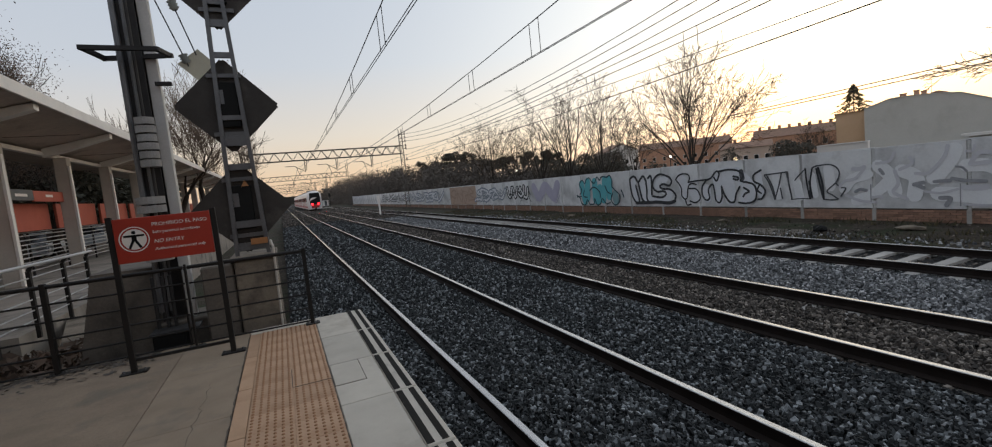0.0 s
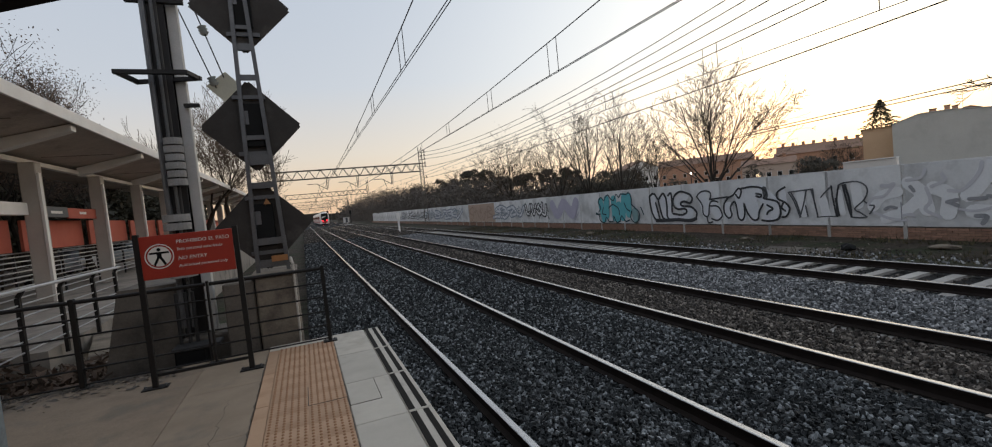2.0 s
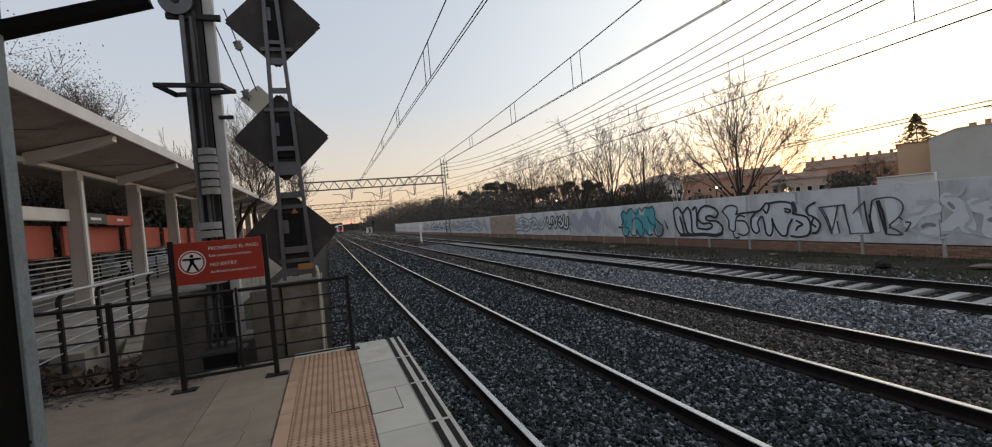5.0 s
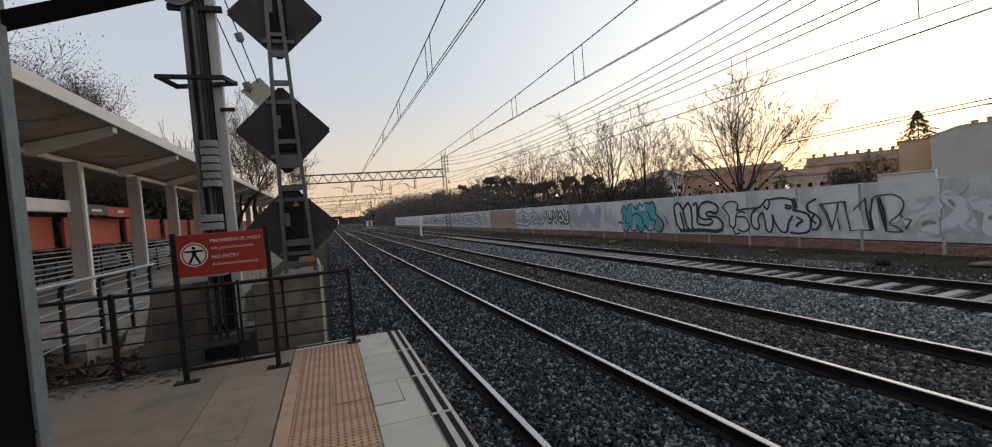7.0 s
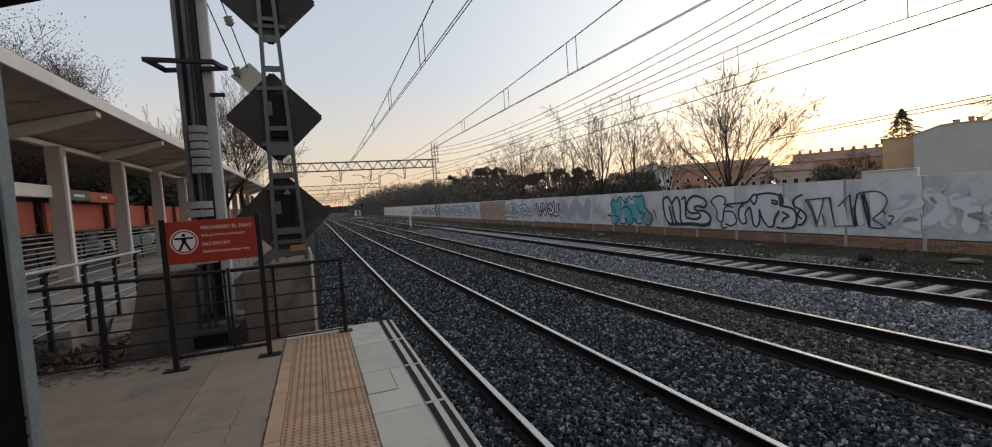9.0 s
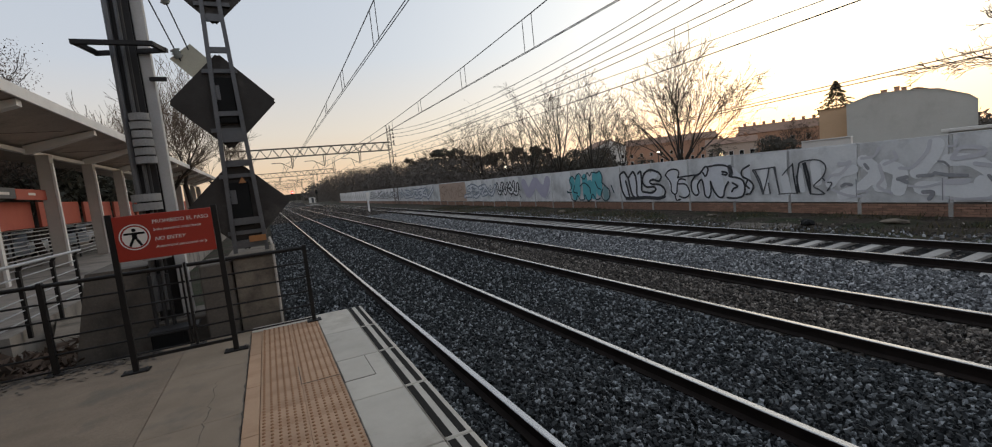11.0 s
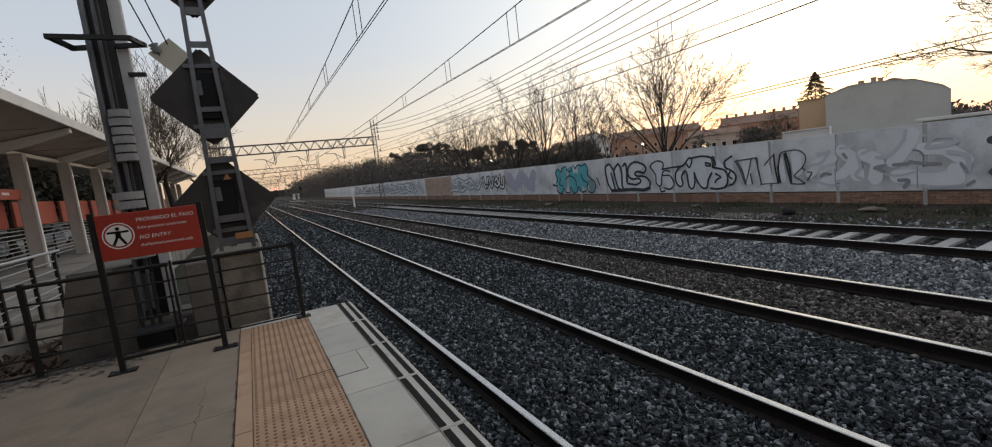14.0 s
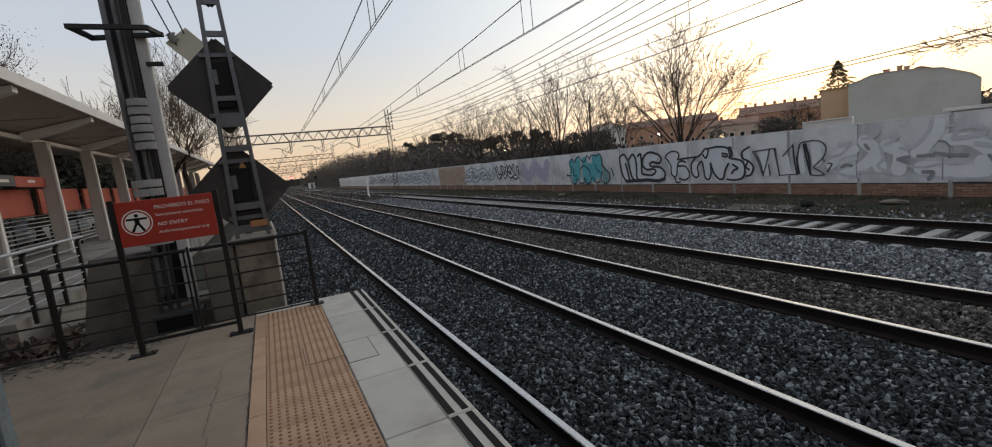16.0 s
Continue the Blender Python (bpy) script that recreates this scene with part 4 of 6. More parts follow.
# ---- overhead line ----
def polyline(points, r, n=5):
    """A thin wire through the points, in one mesh."""
    bm = B()
    rings = []
    for i, p in enumerate(points):
        p = Vector(p)
        d = (Vector(points[min(i + 1, len(points) - 1)]) - Vector(points[max(i - 1, 0)])).normalized()
        u = d.cross(Vector((0, 0, 1))).normalized()
        v = u.cross(d)
        rings.append([bm.verts.new(p + r * (math.cos(6.2832 * k / n) * u + math.sin(6.2832 * k / n) * v)) for k in range(n)])
    for a, b in zip(rings, rings[1:]):
        for k in range(n):
            bm.faces.new((a[k], a[(k + 1) % n], b[(k + 1) % n], b[k]))
    return bm


SUPPORTS = (-53, 7.0, 67, 127, 187, 247, 307)


def sag(y, top, low):
    """Height of a wire that hangs from supports 60 m apart."""
    u = ((y - 7.0) % 60) / 60
    return low + (top - low) * (2 * u - 1) ** 2


def catenary():
    for x, zc, top, low, double in ((0.0, 5.57, 6.70, 5.70, True), (3.955, 5.44, 6.50, 5.75, True), (8.62, 5.30, 6.15, 5.55, False)):
        c = thing("overhead_line", "thin dark contact wire hung on droppers from a sagging carrier wire", "overhead line", "overhead lines")
        ys = [-53 + 4 * i for i in range(91)]
        for dx in ((-0.03, 0.03) if double else (0.0,)):
            part("contact_wire", polyline([(x + dx, y, zc) for y in (-53, 307)], 0.010), M_WIRE, c)
        part("carrier_wire", polyline([(x, y, sag(y, top, low)) for y in ys], 0.014), M_WIRE, c)
        near = {0.0: (11.1, 11.65, 16.2, 16.7, 21.0, 21.5), 3.955: (6.3, 10.92, 11.4, 15.5, 15.9, 20.7, 21.1), 8.62: (6.1, 10.1, 10.6, 14.9, 15.4)}[x]
        for y in (*near, 26, 32, 38, 44, 50, 56, 61, 73, 80, 90, 100):
            part("dropper", tube(B(), (x, y, zc), (x, y, sag(y, top, low)), 0.010, n=5), M_WIRE, c)
    for x, z16, low, up in ((14.6, 0, 8.71, 10.3), (14.6, 0, 8.33, 9.76), (14.6, 0, 7.79, 9.29), (14.6, 0, 7.21, 8.1), (14.6, 0, 6.12, 6.56)):
        t = thing("feeder_wire", "slack dark feeder wire strung between gantry masts", "wire", "feeder wires")
        part("wire", polyline([(x, y, low + (up - low) * ((y - 37) / 30) ** 2) for y in [7 + 4 * i for i in range(16)]], 0.022), M_CABLE, t)
    for z, fall in ((5.66, 0.030), (5.38, 0.024)):
        t = thing("telephone_wire", "thin wire across the yards behind the wall", "wire", "telephone wires")
        part("wire", polyline([(25, y, z - fall * y) for y in (-20, 0, 10, 20, 30)], 0.024), M_CABLE, t)


def gantry(y, right, left, detail):
    g = thing("catenary_gantry", "rusty lattice gantry spanning the tracks with wire supports", "gantry", "catenary gantries")

    def lattice(x, z1):
        bm = B()
        for dx in (-0.28, 0.28):
            bar(bm, (x + dx, y, -0.5), (x + dx * 0.8, y, z1), 0.09)
        k = 0
        z = 0.0
        while z < z1 - 0.6:
            s = 1 if k % 2 else -1
            bar(bm, (x - 0.27 * s, y, z), (x + 0.27 * s, y, z + 0.6), 0.05)
            bar(bm, (x - 0.27, y, z), (x + 0.27, y, z), 0.05)
            z += 0.6
            k += 1
        return bm

    part("mast", lattice(right, 11.0), M_GANTRY, g)
    part("mast", lattice(left, 9.0), M_GANTRY, g)
    z0, z1 = 7.55, 8.65
    bm = B()
    for yy in (-0.35, 0.35):
        bar(bm, (left, y + yy, z0), (right, y + yy, z0), 0.11)
        bar(bm, (left, y + yy, z1), (right, y + yy, z1), 0.11)
        n = 14
        for i in range(n):
            a, b = left + (right - left) * i / n, left + (right - left) * (i + 1) / n
            m = (a + b) / 2
            bar(bm, (a, y + yy, z0), (m, y + yy, z1), 0.06)
            bar(bm, (m, y + yy, z1), (b, y + yy, z0), 0.06)
    part("truss_beam", bm, M_GANTRY, g)
    for x in TRACKS:
        bm = B()
        bar(bm, (x + 0.9, y, z0), (x + 0.9, y, 6.0), 0.10)
        bar(bm, (x + 1.15, y, z0), (x + 1.05, y, 6.2), 0.07)
        bar(bm, (x + 0.9, y, 6.05), (x - 0.4, y, 6.85), 0.07)
        bar(bm, (x - 0.4, y, 6.85), (x - 1.5, y, 6.85), 0.07)
        bar(bm, (x - 0.2, y, 6.85), (x + 0.2, y, 5.6), 0.05)
        part("wire_support", bm, M_GANTRY, g)
    if detail:
        bm = B()
        for z in (10.2, 9.7, 9.2, 8.6, 8.2, 6.6, 3.6, 2.9):
            bar(bm, (right - 0.2, y - 0.05, z), (right + 0.75, y - 0.05, z), 0.07)
            tube(bm, (right + 0.6, y - 0.05, z), (right + 0.6, y - 0.05, z + 0.28), 0.09)
        part("side_arms", bm, M_GANTRY, g)


def marker_post():
    m = thing("marker_post", "short white marker post beside the tracks", "post")
    x, y = 7.2, 52.7
    part("post", box(B(), x - 0.09, x + 0.09, y - 0.08, y + 0.08, -0.3, 1.7, 0.02), M_CANOPY, m)
    part("head", box(B(), x - 0.16, x + 0.16, y - 0.1, y + 0.1, 1.35, 2.0, 0.03), M_CANOPY, m)


# ---- signals far down the line ----
def far_signals():
    global LENS_COVER
    s = thing("far_signal", "distant railway signal with a red light on a slim post", "signal")
    x, y, z = 9.2, 250.0, 4.9
    part("post", tube(B(), (x, y, -0.4), (x, y, z + 0.8), 0.10), M_MAST_DARK, s)
    part("backboard", box(B(), x - 0.45, x + 0.45, y - 0.02, y + 0.06, z - 0.8, z + 0.8, 0.05), M_PICTO, s)
    part("red_lens", tube(B(), (x, y - 0.10, z), (x, y - 0.03, z), 0.36, n=20), M_SIGNAL, s, "glowing red lens")
    # Added disc, no part of the signal: hides the lens until it lights.
    LENS_COVER = part("shutter", tube(B(), (x, y - 0.20, z), (x, y - 0.14, z), 0.42, n=20), M_PICTO, s, "added black disc hiding the lens until it lights")
    for xx, yy, zz in ((11.0, 150, 3.2), (-4.5, 140, 4.6)):
        t = thing("far_signal", "distant dark railway signal on a slim post", "signal")
        part("post", tube(B(), (xx, yy, -0.4), (xx, yy, zz + 0.5), 0.09), M_MAST_DARK, t)
        part("backboard", box(B(), xx - 0.3, xx + 0.3, yy - 0.02, yy + 0.06, zz - 0.5, zz + 0.6, 0.05), M_PICTO, t)


# ---- the train ----
def train():
    t = thing("commuter_train", "white and red commuter train running away with red tail lights", "train")
    L, n = 24.5, 4
    prof = [(-1.42, 0.35), (1.42, 0.35), (1.47, 1.0), (1.47, 2.9), (1.36, 3.5), (1.05, 3.95), (0.5, 4.15), (-0.5, 4.15), (-1.05, 3.95), (-1.36, 3.5), (-1.47, 2.9), (-1.47, 1.0)]
    for k in range(n):
        y0 = 2.2 + k * (L + 0.5)
        car = part("car_body", extrude_y(B(), prof, y0, y0 + L), M_TRAIN, t, "white carriage body")
        for s in (-1, 1):
            part("window_band", box(B(), s * 1.455, s * 1.482, y0 + 1.0, y0 + L - 1.0, 2.0, 2.85), M_GLASS, car, "dark window band")
            part("sill_stripe", box(B(), s * 1.45, s * 1.478, y0 + 0.4, y0 + L - 0.4, 0.72, 0.98), M_TRAINRED, car, "red stripe")
            for d in (5.0, 12.0, 19.0):
                part("door", box(B(), s * 1.46, s * 1.49, y0 + d, y0 + d + 1.5, 0.6, 2.95, 0.01), M_TRAINRED, car, "red sliding door")
        part("roof_unit", box(B(), -0.8, 0.8, y0 + 4, y0 + 9, 4.1, 4.4, 0.05), M_LATTICE, car)
        for d in (3.5, L - 3.5):
            part("bogie", box(B(), -1.1, 1.1, y0 + d - 1.4, y0 + d + 1.4, 0.02, 0.5, 0.05), M_MAST_DARK, car)
    # rounded rear cab, tapered in three rings
    bm = B()
    rings = []
    for f, y, dz in ((1.0, 2.2, 0), (0.96, 1.2, 0.0), (0.86, 0.4, -0.1), (0.70, 0.0, -0.25)):
        rings.append([bm.verts.new((x * f, y, 0.35 + (z - 0.35) * (1 if z < 1.2 else f) + (dz if z > 2 else 0))) for x, z in prof])
    for a, b in zip(rings, rings[1:]):
        for i in range(12):
            bm.faces.new((a[i], a[(i + 1) % 12], b[(i + 1) % 12], b[i]))
    bm.faces.new(rings[-1])
    bmesh.ops.recalc_face_normals(bm, faces=bm.faces[:])
    cab = part("cab", bm, M_TRAIN, t, "white rounded cab")
    bm = B()
    vs = [bm.verts.new(v) for v in ((-0.92, -0.03, 1.15), (0.92, -0.03, 1.15), (1.08, -0.02, 2.4), (0.95, 0.05, 3.75), (-0.95, 0.05, 3.75), (-1.08, -0.02, 2.4))]
    back = [bm.verts.new(v.co + Vector((0, 0.3, 0))) for v in vs]
    for i in range(6):
        bm.faces.new((vs[i], vs[(i + 1) % 6], back[(i + 1) % 6], back[i]))
    bm.faces.new(vs[::-1])
    bmesh.ops.recalc_face_normals(bm, faces=bm.faces[:])
    part("rear_window", bm, M_MASK, cab, "dark rear window")
    part("red_mask", box(B(), -0.75, 0.75, -0.10, 0.2, 0.62, 1.30, 0.06), M_TRAINRED, cab, "red lower mask")
    for x in (-0.62, 0.62):
        part("tail_light", tube(B(), (x, -0.18, 1.42), (x, -0.05, 1.42), 0.20, n=14), M_TAIL, cab, "glowing red tail light")
    part("coupler", box(B(), -0.2, 0.2, -0.4, 0.2, 0.3, 0.62, 0.04), M_MAST_DARK, cab)
    return t


# ---- trees ----
def branch_tubes(verts, faces, a, b, r0, r1, n):
    d = (b - a).normalized()
    u = d.orthogonal().normalized()
    v = d.cross(u)
    k = len(verts)
    for p, r in ((a, r0), (b, r1)):
        for i in range(n):
            w = 6.2832 * i / n
            verts.append(p + r * (math.cos(w) * u + math.sin(w) * v))
    for i in range(n):
        faces.append((k + i, k + (i + 1) % n, k + n + (i + 1) % n, k + n + i))


def bare_tree(x, y, z, height, seed, label, stems=1, levels=5, spread=0.55, up=0.25, leaves=0, leaf=0.12, thick=1.0, twig=0.009, lean=0.32, longer=1.0):
    rnd = random.Random(seed)
    tv, tf, cv, cf, tips = [], [], [], [], []

    def grow(p, d, length, r, level):
        segs = 3 if level < 3 else 2
        for _ in range(segs):
            d = (d + Vector((rnd.gauss(0, 0.16), rnd.gauss(0, 0.16), rnd.gauss(0.03, 0.1) + up * 0.12))).normalized()
            q = p + d * (length / segs)
            r2 = max(r * 0.82, twig)
            if level <= 1:
                branch_tubes(tv, tf, p, q, r, r2, 7)
            else:
                branch_tubes(cv, cf, p, q, r, r2, 4 if level < 4 else 3)
            p, r = q, r2
            if level < levels and level > 0 and rnd.random() < 0.75:
                side = (d + Vector((rnd.gauss(0, 1), rnd.gauss(0, 1), rnd.gauss(0.2, 0.6))).normalized() * spread * 1.5).normalized()
                grow(p, side, length * longer * rnd.uniform(0.5, 0.75), r * 0.55, level + 1)
        if level >= levels:
            tips.append(p)
            return
        for _ in range(3 if level < 3 else 2):
            nd = (d + Vector((rnd.gauss(0, 1), rnd.gauss(0, 1), rnd.gauss(up, 0.5))).normalized() * spread).normalized()
            grow(p, nd, length * rnd.uniform(0.62, 0.9), max(r * rnd.uniform(0.55, 0.75), twig), level + 1)

    for s in range(stems):
        a = 6.2832 * s / stems + rnd.random()
        tip = 0.0 if stems == 1 else lean * rnd.uniform(0.4, 1.1)
        d = Vector((math.cos(a) * tip, math.sin(a) * tip, 1)).normalized()
        grow(Vector((x + math.cos(a) * 0.15 * (stems > 1), y + math.sin(a) * 0.15 * (stems > 1), z)), d, height * (0.30 if stems == 1 else 0.34), 0.022 * height * thick / (1 if stems == 1 else 1.5), 0 if stems == 1 else 1)
    t = thing("bare_tree" if not leaves else "withered_tree", label, "tree", "trees")
    mesh_part("trunk", tv, tf, M_BARK, t)
    mesh_part("crown", cv, cf, M_TWIG if not leaves else M_BARK, t)
    if leaves:
        lv, lf = [], []
        for _ in range(leaves):
            p = rnd.choice(tips) + Vector((rnd.gauss(0, 0.3), rnd.gauss(0, 0.3), rnd.gauss(0, 0.3)))
            u = Vector((rnd.gauss(0, 1), rnd.gauss(0, 1), rnd.gauss(0, 1))).normalized()
            v = u.orthogonal().normalized()
            k = len(lv)
            s = leaf * rnd.uniform(0.6, 1.3)
            lv += [p - u * s, p + v * s * 0.5, p + u * s, p - v * s * 0.5]
            lf.append((k, k + 1, k + 2, k + 3))
        tagged(mesh_part("leaves", lv, lf, M_DRYLEAF, t, "withered brown leaves"), kind="stuff")
    return t


def clumps(name, blobs, count, size, material, label, category, seed, narrow=0.45):
    """Foliage of many small leaf sprays, thrown into uneven clumps."""
    rng = np.random.default_rng(seed)
    b = np.array(blobs, float)
    w = b[:, 3] * b[:, 4] * b[:, 5]
    pick = rng.choice(len(b), count, p=w / w.sum())
    d = rng.normal(size=(count, 3))
    d /= np.linalg.norm(d, axis=1)[:, None]
    c = b[pick, :3] + d * b[pick, 3:6] * (rng.uniform(0.25, 1.0, count) ** 0.5)[:, None] * rng.uniform(0.8, 1.15, (count, 1))
    u = rng.normal(size=(count, 3))
    u /= np.linalg.norm(u, axis=1)[:, None]
    v = np.cross(u, rng.normal(size=(count, 3)))
    v /= np.linalg.norm(v, axis=1)[:, None]
    s = size * rng.uniform(0.5, 1.5, (count, 1))
    q = np.stack([c - u * s, c + v * s * narrow, c + u * s, c - v * s * narrow], 1).reshape(-1, 3)
    f = np.arange(4 * count).reshape(-1, 4)
    return tagged(mesh_part(name, q.tolist(), f.tolist(), material), label, category, kind="stuff")


def polar(az, dist, z=0.0):
    """A place by its bearing from the platform end, degrees to the right of the tracks."""
    return (-2.7 + dist * math.sin(radians(az)), dist * math.cos(radians(az)), z)


def fan_tree(x, y, z, height, reach, seed, label, limbs=8, fork=0.2, twig=0.007, dense=1.0):
    """A leafless crown of limbs that fan out from a low fork, each with ever finer, gently rising shoots."""
    rnd = random.Random(seed)
    tv, tf, cv, cf = [], [], [], []
    base = Vector((x, y, z))

    def shoot(p, d, length, r, level):
        segs = 5 if level == 0 else 4 if level == 1 else 3
        for i in range(segs):
            bend = 0.09 if level < 2 else 0.05
            d = (d + Vector((rnd.gauss(0, bend), rnd.gauss(0, bend), rnd.gauss(0.015 if level else 0.0, 0.06)))).normalized()
            q = p + d * (length / segs)
            r2 = max(r * (0.84 if level == 0 else 0.78), twig)
            branch_tubes(*((tv, tf) if level == 0 else (cv, cf)), p, q, r, r2, 6 if level == 0 else 4 if level < 3 else 3)
            p, r = q, r2
            if level < 4 and (level or i):
                for _ in range(2 if rnd.random() < 0.7 * dense else 1):
                    if rnd.random() > (0.9 if level < 2 else 0.62 if level == 2 else 0.42) * dense:
                        continue
                    side = Vector((rnd.gauss(0, 1), rnd.gauss(0, 1), rnd.gauss(0.1, 0.7)))
                    side = (side - d * side.dot(d)).normalized()
                    w = rnd.uniform(0.45, 0.85)
                    shoot(p, (d + side * w).normalized(), length * rnd.uniform(0.40, 0.68) * (1 - 0.40 * i / segs), max(r * 0.5, twig), level + 1)

    top = base + Vector((0, 0, height * fork))
    branch_tubes(tv, tf, base, top, 0.018 * height, 0.015 * height, 8)
    for k in range(limbs):
        a = 6.2832 * (k + rnd.uniform(-0.3, 0.3)) / limbs * 2.4
        f = ((k + 0.4) / limbs) ** 0.74
        lean = math.atan2(reach * f, height * (1 - fork) * (1 - 0.55 * f * f))
        d = Vector((math.cos(a) * math.sin(lean), math.sin(a) * math.sin(lean), math.cos(lean)))
        full = math.hypot(reach * f, height * (1 - fork) * (1 - 0.55 * f * f))
        shoot(top - Vector((0, 0, rnd.uniform(0, 0.45) * height * fork)), d, full * rnd.uniform(0.82, 0.98), 0.0072 * height * rnd.uniform(0.7, 1.1), 0)
    t = thing("bare_tree", label, "tree", "trees")
    mesh_part("trunk", tv, tf, M_BARK, t)
    mesh_part("crown", cv, cf, M_TWIG, t)
    return t


def umbrella_pine(az, dist, el, spread, seed):
    """A dark pine with a bare stem and flat uneven tufts of needles."""
    rnd = random.Random(seed)
    x, y, _ = polar(az, dist)
    top = 2.25 + dist * math.tan(radians(el))
    t = thing("umbrella_pine", "dark umbrella pine rising over the scrub behind the wall", "tree", "pines")
    tv, tf = [], []
    p = Vector((x, y, -0.5))
    for i in range(4):
        q = p + Vector((rnd.gauss(0, 0.15), rnd.gauss(0, 0.15), (top + 0.5) * 0.21))
        branch_tubes(tv, tf, p, q, 0.22 - 0.03 * i, 0.19 - 0.03 * i, 7)
        p = q
    blobs = []
    for k in range(20):
        a, f = rnd.uniform(0, 6.2832), math.sqrt(rnd.random())
        c = Vector((x + math.cos(a) * spread * f, y + math.sin(a) * spread * f, top - 0.5 - rnd.random() ** 1.5 * 1.1 * spread - 0.25 * spread * f))
        branch_tubes(tv, tf, p - Vector((0, 0, rnd.uniform(0, 1.2))), c, 0.07, 0.03, 5)
        blobs.append((*c, spread * rnd.uniform(0.2, 0.4), spread * rnd.uniform(0.2, 0.4), spread * rnd.uniform(0.14, 0.28)))
    mesh_part("trunk", tv, tf, M_BARK, t)
    crown = clumps("crown", blobs, 3200, 0.17, M_EVERGREEN, "", "", seed, 0.3)
    crown.parent = t
    return t


def far_trees():
    rnd = random.Random(21)
    x, y, _ = polar(47.2, 36)
    fan_tree(x, y, -0.5, 9.1, 4.8, 4, "large bare domed tree with fanning limbs behind the graffiti wall", 19, 0.24, 0.0085, 0.92)
    for az, d, h, reach, s in ((37.6, 43, 9.4, 3.2, 7), (33.6, 44, 10.2, 3.4, 8), (30.2, 47, 8.4, 2.8, 9), (24.4, 58, 9.8, 3.4, 11), (27.4, 60, 8.8, 3.2, 12), (22.4, 64, 8.4, 2.8, 13), (40.9, 48, 7.2, 2.8, 10)):
        x, y, _ = polar(az, d)
        fan_tree(x, y, -0.5, h, reach, s, "slender bare winter tree behind the wall", 11, 0.22, 0.0085, 0.82)
    for az, d, h, s in ((58.2, 120, 7.4, 14), (59.4, 118, 7.0, 24), (17.4, 95, 8.6, 25), (14.6, 110, 8.0, 26)):
        x, y, _ = polar(az, d)
        fan_tree(x, y, -0.5, h, 2.6, s, "distant small bare tree between the roofs", 8, 0.25, 0.014, 0.85)
    x, y, _ = polar(79.5, 26)
    fan_tree(x, y, -0.5, 9.8, 4.8, 15, "bare spreading tree with long limbs beyond the wall", 14, 0.46, 0.009)
    for k, (az, d, el, sp) in enumerate(((20.1, 88, 4.3, 2.3), (21.4, 92, 3.9, 2.0), (16.8, 100, 3.6, 2.2), (18.6, 96, 3.2, 2.0), (12.9, 120, 2.7, 2.2), (23.4, 80, 3.2, 1.7), (25.9, 78, 3.3, 1.8), (28.9, 70, 3.6, 1.6), (31.4, 66, 3.3, 1.6))):
        umbrella_pine(az, d, el, sp, 300 + k)
    for az, d, h, s in ((-6.5, 46, 12.5, 16), (-9.5, 44, 11.5, 17), (-4.0, 60, 10.5, 18), (-12.5, 48, 11, 19)):
        x, y, _ = polar(az, d)
        bare_tree(x, y, 0.5, h, s, "tall bare tree behind the canopy", 1, 5, 0.6, 0.45, thick=1.1, twig=0.012)
    for az, d, h, s in ((-24.5, 27, 9.6, 31), (-20.8, 30, 9.2, 32), (-18.2, 34, 8.6, 33), (-28, 25, 9.8, 34), (-22.4, 33, 10.0, 35)):
        x, y, _ = polar(az, d)
        bare_tree(x, y, 0.5, h, s, "plane tree with a few withered leaves behind the canopy", 1, 5, 0.6, 0.3, 15000, 0.042)
    # dark scrub and evergreens along the far right side of the line
    blobs = []
    for i in range(330):
        az = 4.6 + 34.7 * rnd.random() ** 1.3
        px = rnd.uniform(WALL_X + 2.5, WALL_X + 13)
        d = (px + 2.7) / math.sin(radians(az)) if az < 22 else rnd.uniform(55, 85)
        px, py, _ = polar(az, d)
        el = (1.5 if az < 6.0 else 2.2 if az < 7.5 else 2.7 if az < 12 else 3.0 if az < 24 else 2.1 if az < 33 else 1.0) + rnd.uniform(-1.0, 0.25)
        top = 2.3 + d * math.tan(radians(el))
        r = rnd.uniform(1.2, 2.2) * (1.3 if d > 100 else 1.0)
        blobs.append((px, py, top - 1.1 * r, r, r, r * 1.1))
        blobs.append((px, py, (top - 1.5 * r) / 2, r * 1.2, r * 1.2, max(top / 2, 1)))
    clumps("scrub_belt", blobs, 115000, 0.30, M_SCRUB, "dense leafless scrub along the line", "scrub", 41, 0.20)
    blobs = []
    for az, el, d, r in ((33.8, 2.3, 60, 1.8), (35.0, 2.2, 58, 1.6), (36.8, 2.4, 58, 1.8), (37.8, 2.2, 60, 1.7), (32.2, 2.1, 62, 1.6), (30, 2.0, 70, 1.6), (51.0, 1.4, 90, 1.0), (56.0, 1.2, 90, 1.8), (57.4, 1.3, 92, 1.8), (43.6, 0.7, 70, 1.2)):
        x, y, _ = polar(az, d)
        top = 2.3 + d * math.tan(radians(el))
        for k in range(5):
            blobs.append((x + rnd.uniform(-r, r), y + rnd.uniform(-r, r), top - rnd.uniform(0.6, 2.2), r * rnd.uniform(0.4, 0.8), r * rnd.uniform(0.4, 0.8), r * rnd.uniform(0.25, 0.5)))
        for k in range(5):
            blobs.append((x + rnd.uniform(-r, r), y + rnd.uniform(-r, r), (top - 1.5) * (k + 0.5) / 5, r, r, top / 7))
    clumps("evergreen_belt", blobs, 34000, 0.18, M_HAZED_SHRUB, "tall leafless bushes and evergreen shrubs behind the wall", "shrubs", 42, 0.25)
